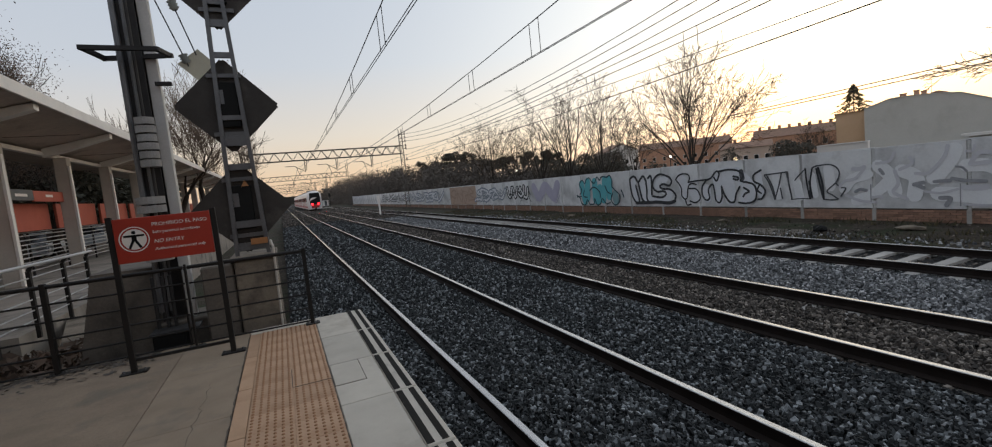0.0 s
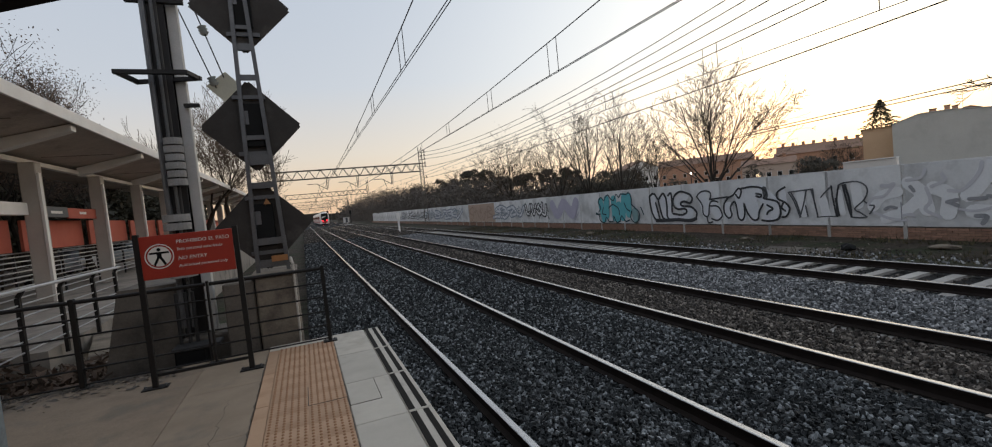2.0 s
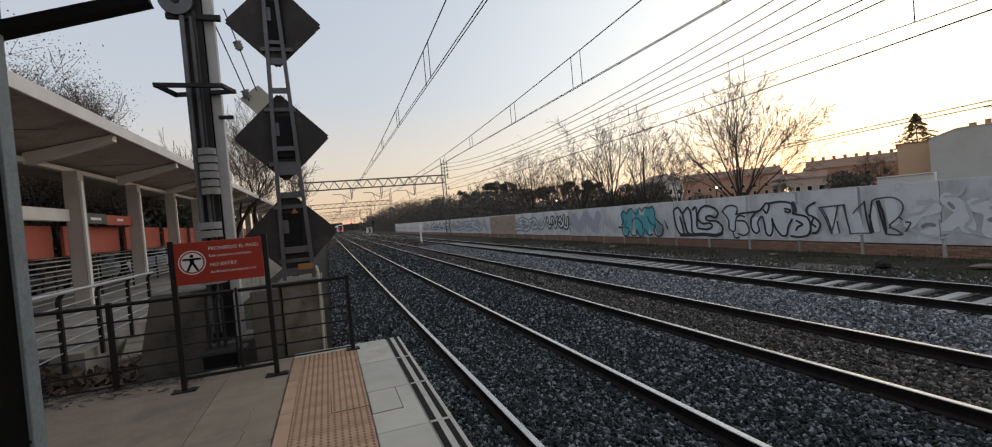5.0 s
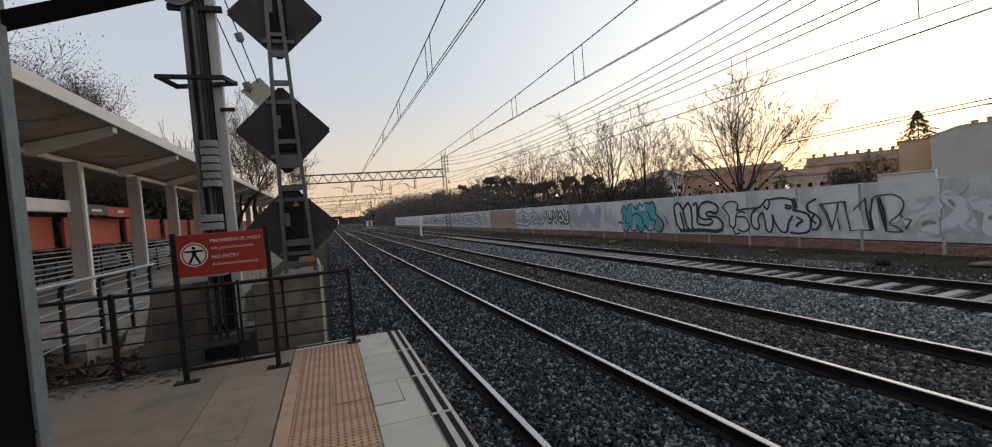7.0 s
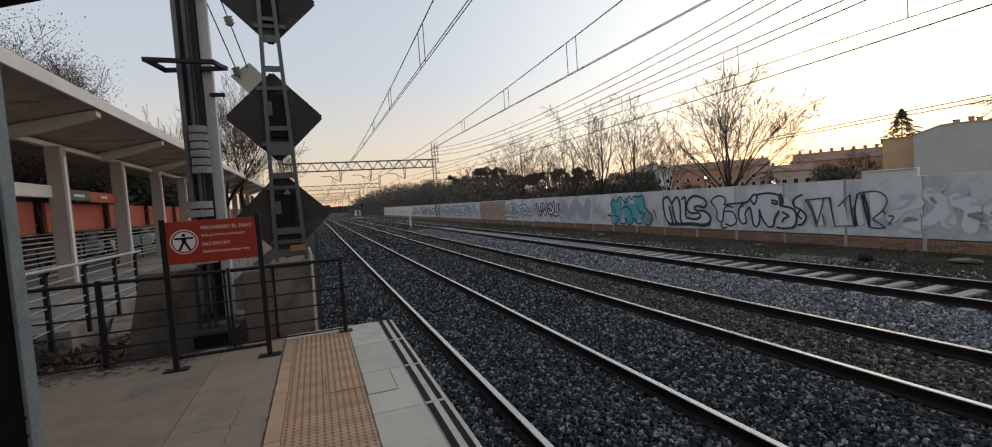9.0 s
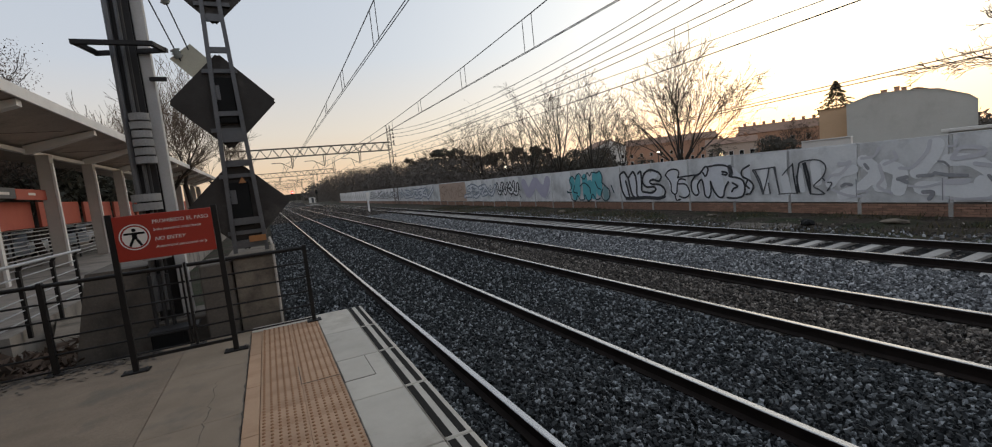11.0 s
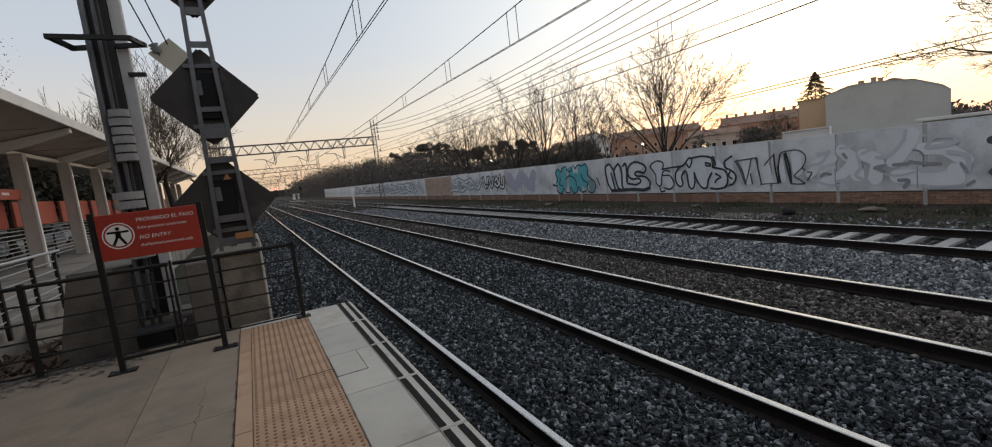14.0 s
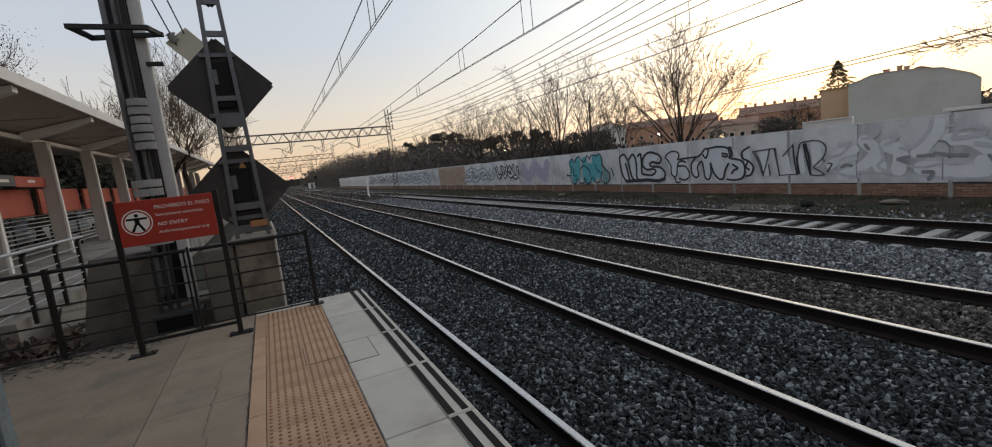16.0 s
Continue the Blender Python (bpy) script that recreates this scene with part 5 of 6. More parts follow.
    blobs = [(-18 + rnd.uniform(-1.5, 1.5), 6 + 0.6 * i, (1.8, 4.2, 6.4)[i % 3] + rnd.uniform(-0.5, 0.5), 1.8, 1.8, 1.9) for i in range(130)]
    clumps("hedge", blobs, 60000, 0.26, M_EVERGREEN, "tall dark hedge behind the parked cars", "hedge", 44)
    # conifer beside the pale house
    t = thing("conifer", "lone conifer standing behind the house roofs", "tree")
    x, y, _ = polar(61.9, 135)
    part("trunk", tube(B(), (x, y, 0), (x, y, 15.3), 0.25, 0.05, 8), M_BARK, t)
    lv, lf = [], []
    for i in range(2000):
        f = rnd.random() ** 0.7
        tier = (f * 7) % 1
        r = (1 - f) * 7.4 * (0.35 + 0.65 * (1 - tier)) * rnd.random() ** 0.4 + 0.1
        a = rnd.uniform(0, 6.2832)
        p = Vector((x + r * math.cos(a), y + r * math.sin(a), 6.5 + 9.2 * f - 0.15 * r))
        u = Vector((math.cos(a), math.sin(a), rnd.gauss(-0.2, 0.3))).normalized() * rnd.uniform(0.2, 0.4)
        v = u.orthogonal().normalized() * 0.14
        k = len(lv)
        lv += [p - u, p + v, p + u, p - v]
        lf.append((k, k + 1, k + 2, k + 3))
    tagged(mesh_part("crown", lv, lf, M_CONIFER, t), kind="stuff")


# ---- houses beyond the wall ----
def house(az, dist, width, depth, eaves, ridge, turn, walls, label, windows=0, chimneys=0, gable=False, lit=()):
    """A house whose front middle stands at a bearing; the ridge runs along its width, or across it for a gable front."""
    h = thing("house", label, "house", "houses behind the wall")
    x, y, _ = polar(az, dist)
    h.matrix_world = pose(x, y, 0, 0, 0, -az + turn)
    w2 = width / 2
    bm = B()
    if gable:
        extrude = [(-w2, -0.5), (w2, -0.5), (w2, eaves), (0, ridge), (-w2, eaves)]
        extrude_y(bm, extrude, 0, depth)
    else:
        box(bm, -w2, w2, 0, depth, -0.5, eaves)
    part("wall", bm, walls, h)
    bm = B()
    if gable:
        t = 0.25
        for s in (-1, 1):
            q = [(s * (w2 + 0.3), eaves - 0.1), (0, ridge + 0.06), (0, ridge + 0.06 + t), (s * (w2 + 0.3), eaves - 0.1 + t)]
            lo = [bm.verts.new((a, -0.25, b)) for a, b in q]
            hi = [bm.verts.new((a, depth + 0.25, b)) for a, b in q]
            for i in range(4):
                bm.faces.new((lo[i], lo[(i + 1) % 4], hi[(i + 1) % 4], hi[i]))
            bm.faces.new(lo[::-1])
            bm.faces.new(hi)
    else:
        q = [(-0.4, eaves), (depth / 2, ridge), (depth + 0.4, eaves)]
        lo = [bm.verts.new((-w2 - 0.3, a, b)) for a, b in q]
        hi = [bm.verts.new((w2 + 0.3, a, b)) for a, b in q]
        for i in range(3):
            bm.faces.new((lo[i], lo[(i + 1) % 3], hi[(i + 1) % 3], hi[i]))
        bm.faces.new(lo[::-1])
        bm.faces.new(hi)
    bmesh.ops.recalc_face_normals(bm, faces=bm.faces[:])
    roof = part("roof", bm, M_TILE, h, "dark clay tile roof")
    for i in range(chimneys):
        cx = -w2 + width * (i + 0.6) / chimneys
        cz = ridge if not gable else ridge - abs(cx) / w2 * (ridge - eaves)
        cy = depth / 2 if not gable else 2.0
        part("chimney", box(B(), cx - 0.4, cx + 0.4, cy - 0.4, cy + 0.4, cz - 0.6, cz + 0.9, 0.04), M_TERRA, roof, "brick chimney")
    for i in range(windows):
        cx = -w2 + width * (i + 0.5) / windows
        for z in (1.0, 3.8):
            if z + 1.6 < eaves:
                w = part("window", box(B(), cx - 0.6, cx + 0.6, -0.06, 0.1, z, z + 1.5, 0.02), M_CANOPY, h)
                part("pane", box(B(), cx - 0.5, cx + 0.5, -0.08, -0.061, z + 0.1, z + 1.4), M_LAMP if i in lit else M_GLASS, w)
    return h


def blank_gable_house():
    """The large rendered house: a blank end wall with an uneven roofline, chimneys and an aerial."""
    h = thing("house", "large grey rendered house with a blank end wall and low roofs", "house", "houses behind the wall")
    x, y, _ = polar(67.0, 105)
    h.matrix_world = pose(x, y, 0, 0, 0, -67.0)
    outline = ((-8.0, -0.5), (8.3, -0.5), (8.3, 6.3), (7.3, 7.2), (3.9, 8.75), (-0.6, 9.3), (-3.6, 9.35), (-4.7, 9.3), (-8.0, 8.2))
    part("wall", extrude_y(B(), outline[::-1], 0, 12), M_RENDER, h, "grey cement rendered wall")
    bm = B()
    for (x0, z0), (x1, z1) in zip(outline[2:], outline[3:]):
        lo = [bm.verts.new(v) for v in ((x0, -0.12, z0 + 0.01), (x1, -0.12, z1 + 0.01), (x1, -0.12, z1 + 0.12), (x0, -0.12, z0 + 0.12))]
        hi = [bm.verts.new(v.co + Vector((0, 12.2, 0))) for v in lo]
        for i in range(4):
            bm.faces.new((lo[i], lo[(i + 1) % 4], hi[(i + 1) % 4], hi[i]))
        bm.faces.new(lo[::-1])
        bm.faces.new(hi)
    bmesh.ops.recalc_face_normals(bm, faces=bm.faces[:])
    roof = part("roof", bm, M_RENDER, h, "thin grey roof edge")
    for cx, w, top in ((-2.9, 0.85, 9.85), (-1.2, 0.7, 10.1), (-0.3, 0.7, 9.85)):
        ch = part("chimney", box(B(), cx - w / 2, cx + w / 2, 1.0, 1.8, 9.2, top, 0.03), M_TERRA, roof, "brick chimney")
        part("cap", box(B(), cx - w / 2 - 0.07, cx + w / 2 + 0.07, 0.93, 1.87, top + 0.002, top + 0.12, 0.02), M_TILE, ch)
    bm = B()
    extrude_y(bm, ((-0.2, 9.2), (3.4, 8.85), (2.6, 9.35), (1.5, 9.75), (0.9, 9.7)), 3.0, 9.0)
    part("dormer_roof", bm, M_TILE, roof, "low hipped clay roof")
    bm = B()
    tube(bm, (0.6, 4.0, 9.4), (0.6, 4.0, 12.6), 0.03, n=6)
    for z in (12.2, 12.5):
        tube(bm, (0.1, 4.0, z), (1.2, 4.0, z), 0.02, n=5)
    part("aerial", bm, M_WIRE, roof, "thin television aerial")


def houses():
    blank_gable_house()
    house(61.6, 112, 4.4, 12, 8.45, 8.65, 0, M_GLOW_TINTED, "side wing of the grey house, coloured orange for the sunset glow")
    house(57.6, 170, 24, 10, 7.2, 9.9, 6, M_TERRA, "row of houses with dark clay roofs and chimneys", 6, 9)
    house(52.6, 150, 13, 10, 4.6, 6.4, 0, M_PINK, "low pale pink house among garden trees", 5, 2, lit=(1,))
    house(55.2, 190, 14, 10, 6.6, 8.8, -6, M_PINK, "pale pink terraced house with a clay roof", 5, 4)
    house(46.6, 200, 34, 12, 8.5, 11.2, 5, M_TERRA, "long terracotta apartment house with clay roof", 9, 9)
    house(39.9, 170, 12, 10, 8.2, 10.6, 28, M_PLASTER, "white house with several storeys behind the trees", 4, 1, True, lit=(0,))
    g = thing("garden_wall", "pale rendered garden wall in front of the houses", "wall")
    for y0, y1, top in ((22.0, 25.9, 2.42), (-30, 21.95, 1.75)):
        w = part("wall_run", box(B(), 40, 40.3, y0, y1, -0.5, top, 0.02), M_PLASTER, g)
        part("coping", box(B(), 39.93, 40.37, y0, y1, top + 0.002, top + 0.09, 0.02), M_CANOPY, w)
    shed = thing("garden_shed", "low outbuilding with a white flat roof edge behind the wall", "shed")
    part("body", box(B(), 27.0, 31.0, 8.7, 11.2, -0.5, 2.1, 0.02), M_RENDER, shed)
    part("roof_edge", box(B(), 26.8, 31.2, 8.5, 11.4, 2.102, 2.27, 0.02), M_CANOPY, shed, "white roof edge")
    # far town on both sides and the hazy end of the line
    rnd = random.Random(77)
    blobs = []
    for i in range(90):
        az = rnd.uniform(-30, 100)
        d = rnd.uniform(260, 420)
        x, y, _ = polar(az, d)
        if abs(x - 4) < 12:
            continue
        blobs.append((x, y, 2.0, 9, 9, rnd.uniform(3, 6.5)))
    clumps("distant_trees", blobs, 26000, 0.9, M_SCRUB, "hazy belt of distant bare trees", "trees", 43)
    bm = B()
    for i in range(10):
        x, y, _ = polar(-20 + 14 * i, 520)
        box(bm, x - 70, x + 70, y, y + 5, -0.5, 6 + 3 * rnd.random())
    tagged(part("backdrop", bm, M_HILL), "low wooded horizon", "backdrop", kind="structure")


def parked_car(x, y, colour, label):
    c = thing("parked_car", label, "car", "parked cars")
    z = 0.5
    bm = B()
    extrude_y(bm, [(-0.9, z + 0.3), (0.9, z + 0.3), (0.92, z + 0.75), (0.88, z + 0.92), (-0.88, z + 0.92), (-0.92, z + 0.75)], -2.1, 2.1)
    bmesh.ops.bevel(bm, geom=[e for e in bm.edges], offset=0.06, segments=2, affect="EDGES")
    part("body", bm, colour, c)
    bm = B()
    lo = [bm.verts.new(v) for v in ((-0.82, -1.9, z + 0.9), (0.82, -1.9, z + 0.9), (0.82, 1.1, z + 0.9), (-0.82, 1.1, z + 0.9))]
    hi = [bm.verts.new(v) for v in ((-0.62, -1.3, z + 1.45), (0.62, -1.3, z + 1.45), (0.62, 0.4, z + 1.45), (-0.62, 0.4, z + 1.45))]
    for i in range(4):
        bm.faces.new((lo[i], lo[(i + 1) % 4], hi[(i + 1) % 4], hi[i]))
    bm.faces.new(hi)
    part("glasshouse", bm, M_GLASS, c, "dark car windows")
    part("roof_panel", box(B(), -0.60, 0.60, -1.28, 0.38, z + 1.455, z + 1.49, 0.01), colour, c)
    for sx in (-0.85, 0.85):
        for sy in (-1.3, 1.3):
            w = part("wheel", tube(B(), (sx - 0.1, sy, z + 0.32), (sx + 0.1, sy, z + 0.32), 0.32, n=20), M_STRIP, c)
            part("rim", tube(B(), (sx - 0.105, sy, z + 0.32), (sx + 0.105, sy, z + 0.32), 0.19, n=14), M_LATTICE, w)
    c.matrix_world = pose(x, y, 0)
    return c



def street_lamps():
    for az, d, z in ((14.5, 120, 4.4), (11.9, 140, 3.6), (20.8, 85, 3.4), (24.4, 70, 3.1), (27.3, 62, 3.2), (45.0, 60, 3.0)):
        x, y, _ = polar(az, d)
        s = thing("street_lamp", "small lit street lamp among the trees behind the wall", "street lamp", "street lamps")
        part("pole", tube(B(), (x, y, -0.5), (x, y, z), 0.05), M_MAST_DARK, s)
        part("lamp_head", tube(B(), (x, y, z), (x, y, z + 0.22), 0.16, 0.10, 12), M_STREET, s, "glowing lamp head")


M_STREET = glow("street_lamp_glow", (1.0, 0.86, 0.66), 6)
street_lamps()
catenary()
gantry(67.0, 13.95, -6.2, True)
for gy in (127.0, 187.0, 247.0, 307.0):
    gantry(gy, 13.95, -6.2, False)
hut = thing("equipment_hut", "small white trackside equipment hut with a flat roof", "hut")
part("body", box(B(), 11.8, 14.0, 189, 191, -0.4, 1.7, 0.03), M_CANOPY, hut)
part("roof", box(B(), 11.65, 14.15, 188.85, 191.15, 1.702, 1.85, 0.02), M_LATTICE, hut)
part("door", box(B(), 12.5, 13.3, 188.95, 188.998, -0.3, 1.5, 0.01), M_GREY, hut)
marker_post()
far_signals()
TRAIN = train()
far_trees()
houses()
M_CAR = mat("silver_car_paint", (0.66, 0.71, 0.77), 0.35, 0.0, bump=0.0)
M_CAR2 = mat("dark_car_paint", (0.03, 0.03, 0.035), 0.3, 0.3, bump=0.0)
for cx, cy, cm, cl in ((-14.6, 33.8, M_CAR, "silver car parked behind the fence"), (-14.6, 42.5, M_CAR, "silver car parked behind the fence"), (-14.4, 18.0, M_CAR2, "dark car parked behind the fence"), (-14.6, 25.5, M_CAR2, "dark car parked behind the fence")):
    parked_car(cx, cy, cm, cl)
ballast()


# ---- graffiti on the wall ----
def smooth(points, steps=5):
    """A rounded line through a few points."""
    p = [Vector((*q, 0)) for q in points]
    p = [2 * p[0] - p[1]] + p + [2 * p[-1] - p[-2]]
    out = []
    for a, b, c, d in zip(p, p[1:], p[2:], p[3:]):
        for i in range(steps):
            t = i / steps
            out.append(0.5 * (2 * b + (c - a) * t + (2 * a - 5 * b + 4 * c - d) * t * t + (3 * b - a - 3 * c + d) * t ** 3))
    return out + [p[-2]]


LAYER = [0]


def stroke(bm, line, width, y_left, y_right, z0, z1, base, taper=0.0):
    """A sprayed line on the wall; the line is given in parts of the piece's width and height."""
    LAYER[0] += 1
    x = base - 0.0004 * (LAYER[0] % 12)
    pts = [Vector((y_left + (y_right - y_left) * q.x, z0 + (z1 - z0) * q.y, 0)) for q in smooth(line)]
    n = len(pts)
    L, R = [], []
    for i, p in enumerate(pts):
        d = (pts[min(i + 1, n - 1)] - pts[max(i - 1, 0)]).normalized()
        w = width / 2 * (1 - taper * i / n)
        o = Vector((-d.y, d.x, 0)) * w
        xi = x - 0.00004 * i
        L.append(bm.verts.new((xi, p.x + o.x, p.y + o.y)))
        R.append(bm.verts.new((xi, p.x - o.x, p.y - o.y)))
    for i in range(n - 1):
        bm.faces.new((L[i], L[i + 1], R[i + 1], R[i]))
    for p in (pts[0], pts[-1]):
        bmesh.ops.create_circle(bm, cap_ends=True, segments=10, radius=width / 2 * 0.98, matrix=Matrix.Translation((x - 0.0018 - (0.0002 if p is pts[0] else 0.0), p.x, p.y)) @ pose(0, 0, 0, 0, 90, 0))


LETTERS = {
    "m": [[(0.02, 0.0), (0.08, 0.95), (0.45, 0.35)], [(0.45, 0.35), (0.85, 0.98), (0.98, 0.02)]],
    "l": [[(0.25, 1.0), (0.2, 0.15), (0.95, 0.08)]],
    "s": [[(0.95, 0.82), (0.5, 1.0), (0.12, 0.72), (0.6, 0.48), (0.92, 0.2), (0.5, 0.0), (0.05, 0.1)]],
    "k": [[(0.15, 0.0), (0.1, 1.0)], [(0.95, 0.95), (0.3, 0.5), (0.95, 0.0)]],
    "n": [[(0.05, 0.0), (0.12, 0.95), (0.8, 0.05), (0.95, 1.0)]],
    "r": [[(0.12, 0.0), (0.1, 0.98)], [(0.1, 0.95), (0.85, 0.85), (0.7, 0.5), (0.2, 0.48)], [(0.3, 0.48), (0.98, 0.0)]],
    "b": [[(0.12, 0.0), (0.1, 0.98), (0.75, 0.85), (0.4, 0.52)], [(0.4, 0.52), (0.95, 0.3), (0.75, 0.02), (0.12, 0.0)]],
    "u": [[(0.05, 1.0), (0.15, 0.1), (0.7, 0.1), (0.95, 1.0)]],
    "v": [[(0.05, 1.0), (0.45, 0.0), (0.9, 1.0)]],
    "a": [[(0.0, 0.0), (0.45, 1.0), (0.95, 0.0)], [(0.2, 0.4), (0.8, 0.38)]],
    "o": [[(0.5, 1.0), (0.05, 0.5), (0.5, 0.0), (0.95, 0.5), (0.5, 1.0)]],
    "z": [[(0.05, 0.9), (0.9, 0.95), (0.1, 0.05), (0.98, 0.1)]],
}


def graffiti(label, shapes, y_left, y_right, z0, z1, outline, fill, w_out, w_in, overlap=1.1, extra=2, loose=0.11):
    g = thing("graffiti", label, "graffiti", "graffiti on the wall")
    rnd = random.Random(len(label) + int(y_left * 10))
    n = len(shapes)
    cell = (y_right - y_left) / n
    for i, s in enumerate(shapes):
        a = y_left + cell * (i + 0.5 - overlap * 0.42)
        b = a + cell * overlap * 0.84
        dz = rnd.uniform(-0.05, 0.05)
        out, ins = B(), B()
        for line in LETTERS[s]:
            line = [(u + rnd.uniform(-loose, loose), v + rnd.uniform(-loose, loose) * 0.8) for u, v in line]
            stroke(out, line, w_out, a, b, z0 + dz + w_out / 2, z1 + dz - w_out / 2, WALL_X - 0.014)
            if fill:
                stroke(ins, line, w_in, a, b, z0 + dz + w_out / 2, z1 + dz - w_out / 2, WALL_X - 0.021)
        for _ in range(extra):
            u, v = rnd.uniform(0, 1), rnd.uniform(0.1, 0.9)
            squiggle = [(u, v), (u + rnd.uniform(-0.4, 0.4), v + rnd.uniform(-0.4, 0.4)), (u + rnd.uniform(-0.5, 0.5), v + rnd.uniform(-0.3, 0.3))]
            stroke(out, squiggle, rnd.uniform(0.03, 0.075), a, b, z0 + 0.05, z1 - 0.05, WALL_X - 0.028)
        letter = part("letter", out, outline, g, "dark sprayed outline")
        if fill:
            part("fill", ins, fill, letter, "sprayed filling")
        else:
            ins.free()
    return g


def spray_letter(g, at, fill, fill_width, spines, lines):
    """One letter: broad sprayed filling along its spines, and outline strokes of several paints over it."""
    left, right, low, high = at
    by_paint = {}
    for paint, width, line in lines:
        stroke(by_paint.setdefault(paint.name, (paint, B()))[1], line, width, left, right, low, high, WALL_X - 0.024)
    letter = None
    for paint, bm in by_paint.values():
        letter = part("letter" if letter is None else "shading", bm, paint, letter or g, "dark sprayed outline")
    bm = B()
    for line in spines:
        stroke(bm, line, fill_width, left, right, low, high, WALL_X - 0.014)
    part("fill", bm, fill, letter, "sprayed filling")


def teal_piece(black, faint, pale, silver, teal, pale_teal, deep, mist):
    g = thing("graffiti", "teal bubble letters sprayed on the concrete wall", "graffiti", "graffiti on the wall")
    at = (26.15, 21.35, 0.16, 1.93)
    spray_letter(g, at, teal, 0.55, [
        [(0.15, 0.76), (0.21, 0.16)],
        [(0.29, 0.83), (0.27, 0.28)],
    ], [
        (deep, 0.08, [(0.1, 0.76), (0.17, 0.91), (0.23, 0.79), (0.27, 0.91), (0.33, 0.98), (0.38, 0.84)]),
        (deep, 0.08, [(0.03, 0.37), (0.1, 0.28), (0.12, 0.08), (0.21, 0.02), (0.26, 0.2), (0.31, 0.04)]),
        (deep, 0.08, [(0.21, 0.55), (0.18, 0.34), (0.26, 0.29)]),
        (deep, 0.08, [(0.03, 0.31), (0.13, 0.32)]),
        (deep, 0.08, [(0.1, 0.76), (0.15, 0.55), (0.1, 0.39)]),
    ])
    spray_letter(g, at, teal, 0.55, [
        [(0.44, 0.81), (0.44, 0.2)],
        [(0.54, 0.59), (0.5, 0.16)],
    ], [
        (deep, 0.08, [(0.38, 0.84), (0.44, 0.78), (0.5, 0.98), (0.55, 0.86)]),
        (deep, 0.08, [(0.31, 0.04), (0.4, 0.06), (0.42, 0.24), (0.47, 0.02), (0.54, 0.06)]),
        (deep, 0.08, [(0.33, 0.53), (0.42, 0.64), (0.53, 0.48), (0.54, 0.28)]),
    ])
    spray_letter(g, at, teal, 0.5, [
        [(0.65, 0.87), (0.6, 0.2)],
        [(0.74, 0.87), (0.72, 0.31)],
    ], [
        (deep, 0.08, [(0.55, 0.86), (0.6, 0.98), (0.69, 0.95), (0.75, 1.0), (0.79, 0.83), (0.78, 0.63)]),
        (deep, 0.08, [(0.54, 0.06), (0.58, 0.24), (0.65, 0.06), (0.73, 0.1)]),
        (deep, 0.08, [(0.65, 0.67), (0.69, 0.47), (0.75, 0.39)]),
    ])
    spray_letter(g, at, pale_teal, 0.5, [
        [(0.83, 0.37), (0.84, 0.16)],
    ], [
        (deep, 0.08, [(0.78, 0.63), (0.84, 0.5), (0.91, 0.35), (0.9, 0.12), (0.82, 0.02), (0.75, 0.18), (0.78, 0.39)]),
        (deep, 0.08, [(0.95, 0.51), (0.99, 0.28)]),
    ])


def bold_piece(black, faint, pale, silver, teal, pale_teal, deep, mist):
    g = thing("graffiti", "bold black outlined bubble letters on the concrete wall", "graffiti", "graffiti on the wall")
    at = (20.95, 17.5, 0.28, 1.8)
    spray_letter(g, at, pale, 0.4, [
        [(0.11, 0.81), (0.16, 0.15)],
        [(0.31, 0.79), (0.35, 0.15)],
    ], [
        (black, 0.12, [(0.04, 0.88), (0.05, 0.54), (0.09, 0.23), (0.16, 0.04), (0.23, 0.05), (0.21, 0.31), (0.17, 0.64)]),
        (black, 0.12, [(0.04, 0.88), (0.1, 0.96), (0.16, 0.96), (0.23, 0.77), (0.29, 0.87), (0.35, 0.96), (0.4, 0.81)]),
        (black, 0.12, [(0.23, 0.77), (0.26, 0.46), (0.3, 0.15), (0.36, 0.05)]),
        (black, 0.12, [(0.4, 0.81), (0.41, 0.5), (0.4, 0.19), (0.44, 0.05)]),
    ])
    spray_letter(g, at, pale, 0.32, [
        [(0.47, 0.81), (0.45, 0.19), (0.58, 0.13)],
    ], [
        (black, 0.12, [(0.45, 0.88), (0.51, 0.95), (0.52, 0.69), (0.51, 0.31)]),
        (black, 0.17, [(0.16, 0.02), (0.4, 0.03), (0.62, 0.05), (0.84, 0.02), (0.96, 0.08)]),
    ])
    spray_letter(g, at, pale, 0.36, [
        [(0.8, 0.81), (0.62, 0.69), (0.71, 0.46), (0.87, 0.35), (0.8, 0.15), (0.58, 0.13)],
    ], [
        (black, 0.11, [(0.88, 0.87), (0.71, 0.98), (0.58, 0.85), (0.54, 0.58), (0.62, 0.41), (0.76, 0.41), (0.8, 0.31), (0.71, 0.21), (0.53, 0.25)]),
        (black, 0.11, [(0.88, 0.87), (0.92, 0.73), (0.87, 0.59), (0.76, 0.65), (0.69, 0.59), (0.73, 0.5), (0.89, 0.46), (0.98, 0.28), (0.96, 0.1)]),
    ])


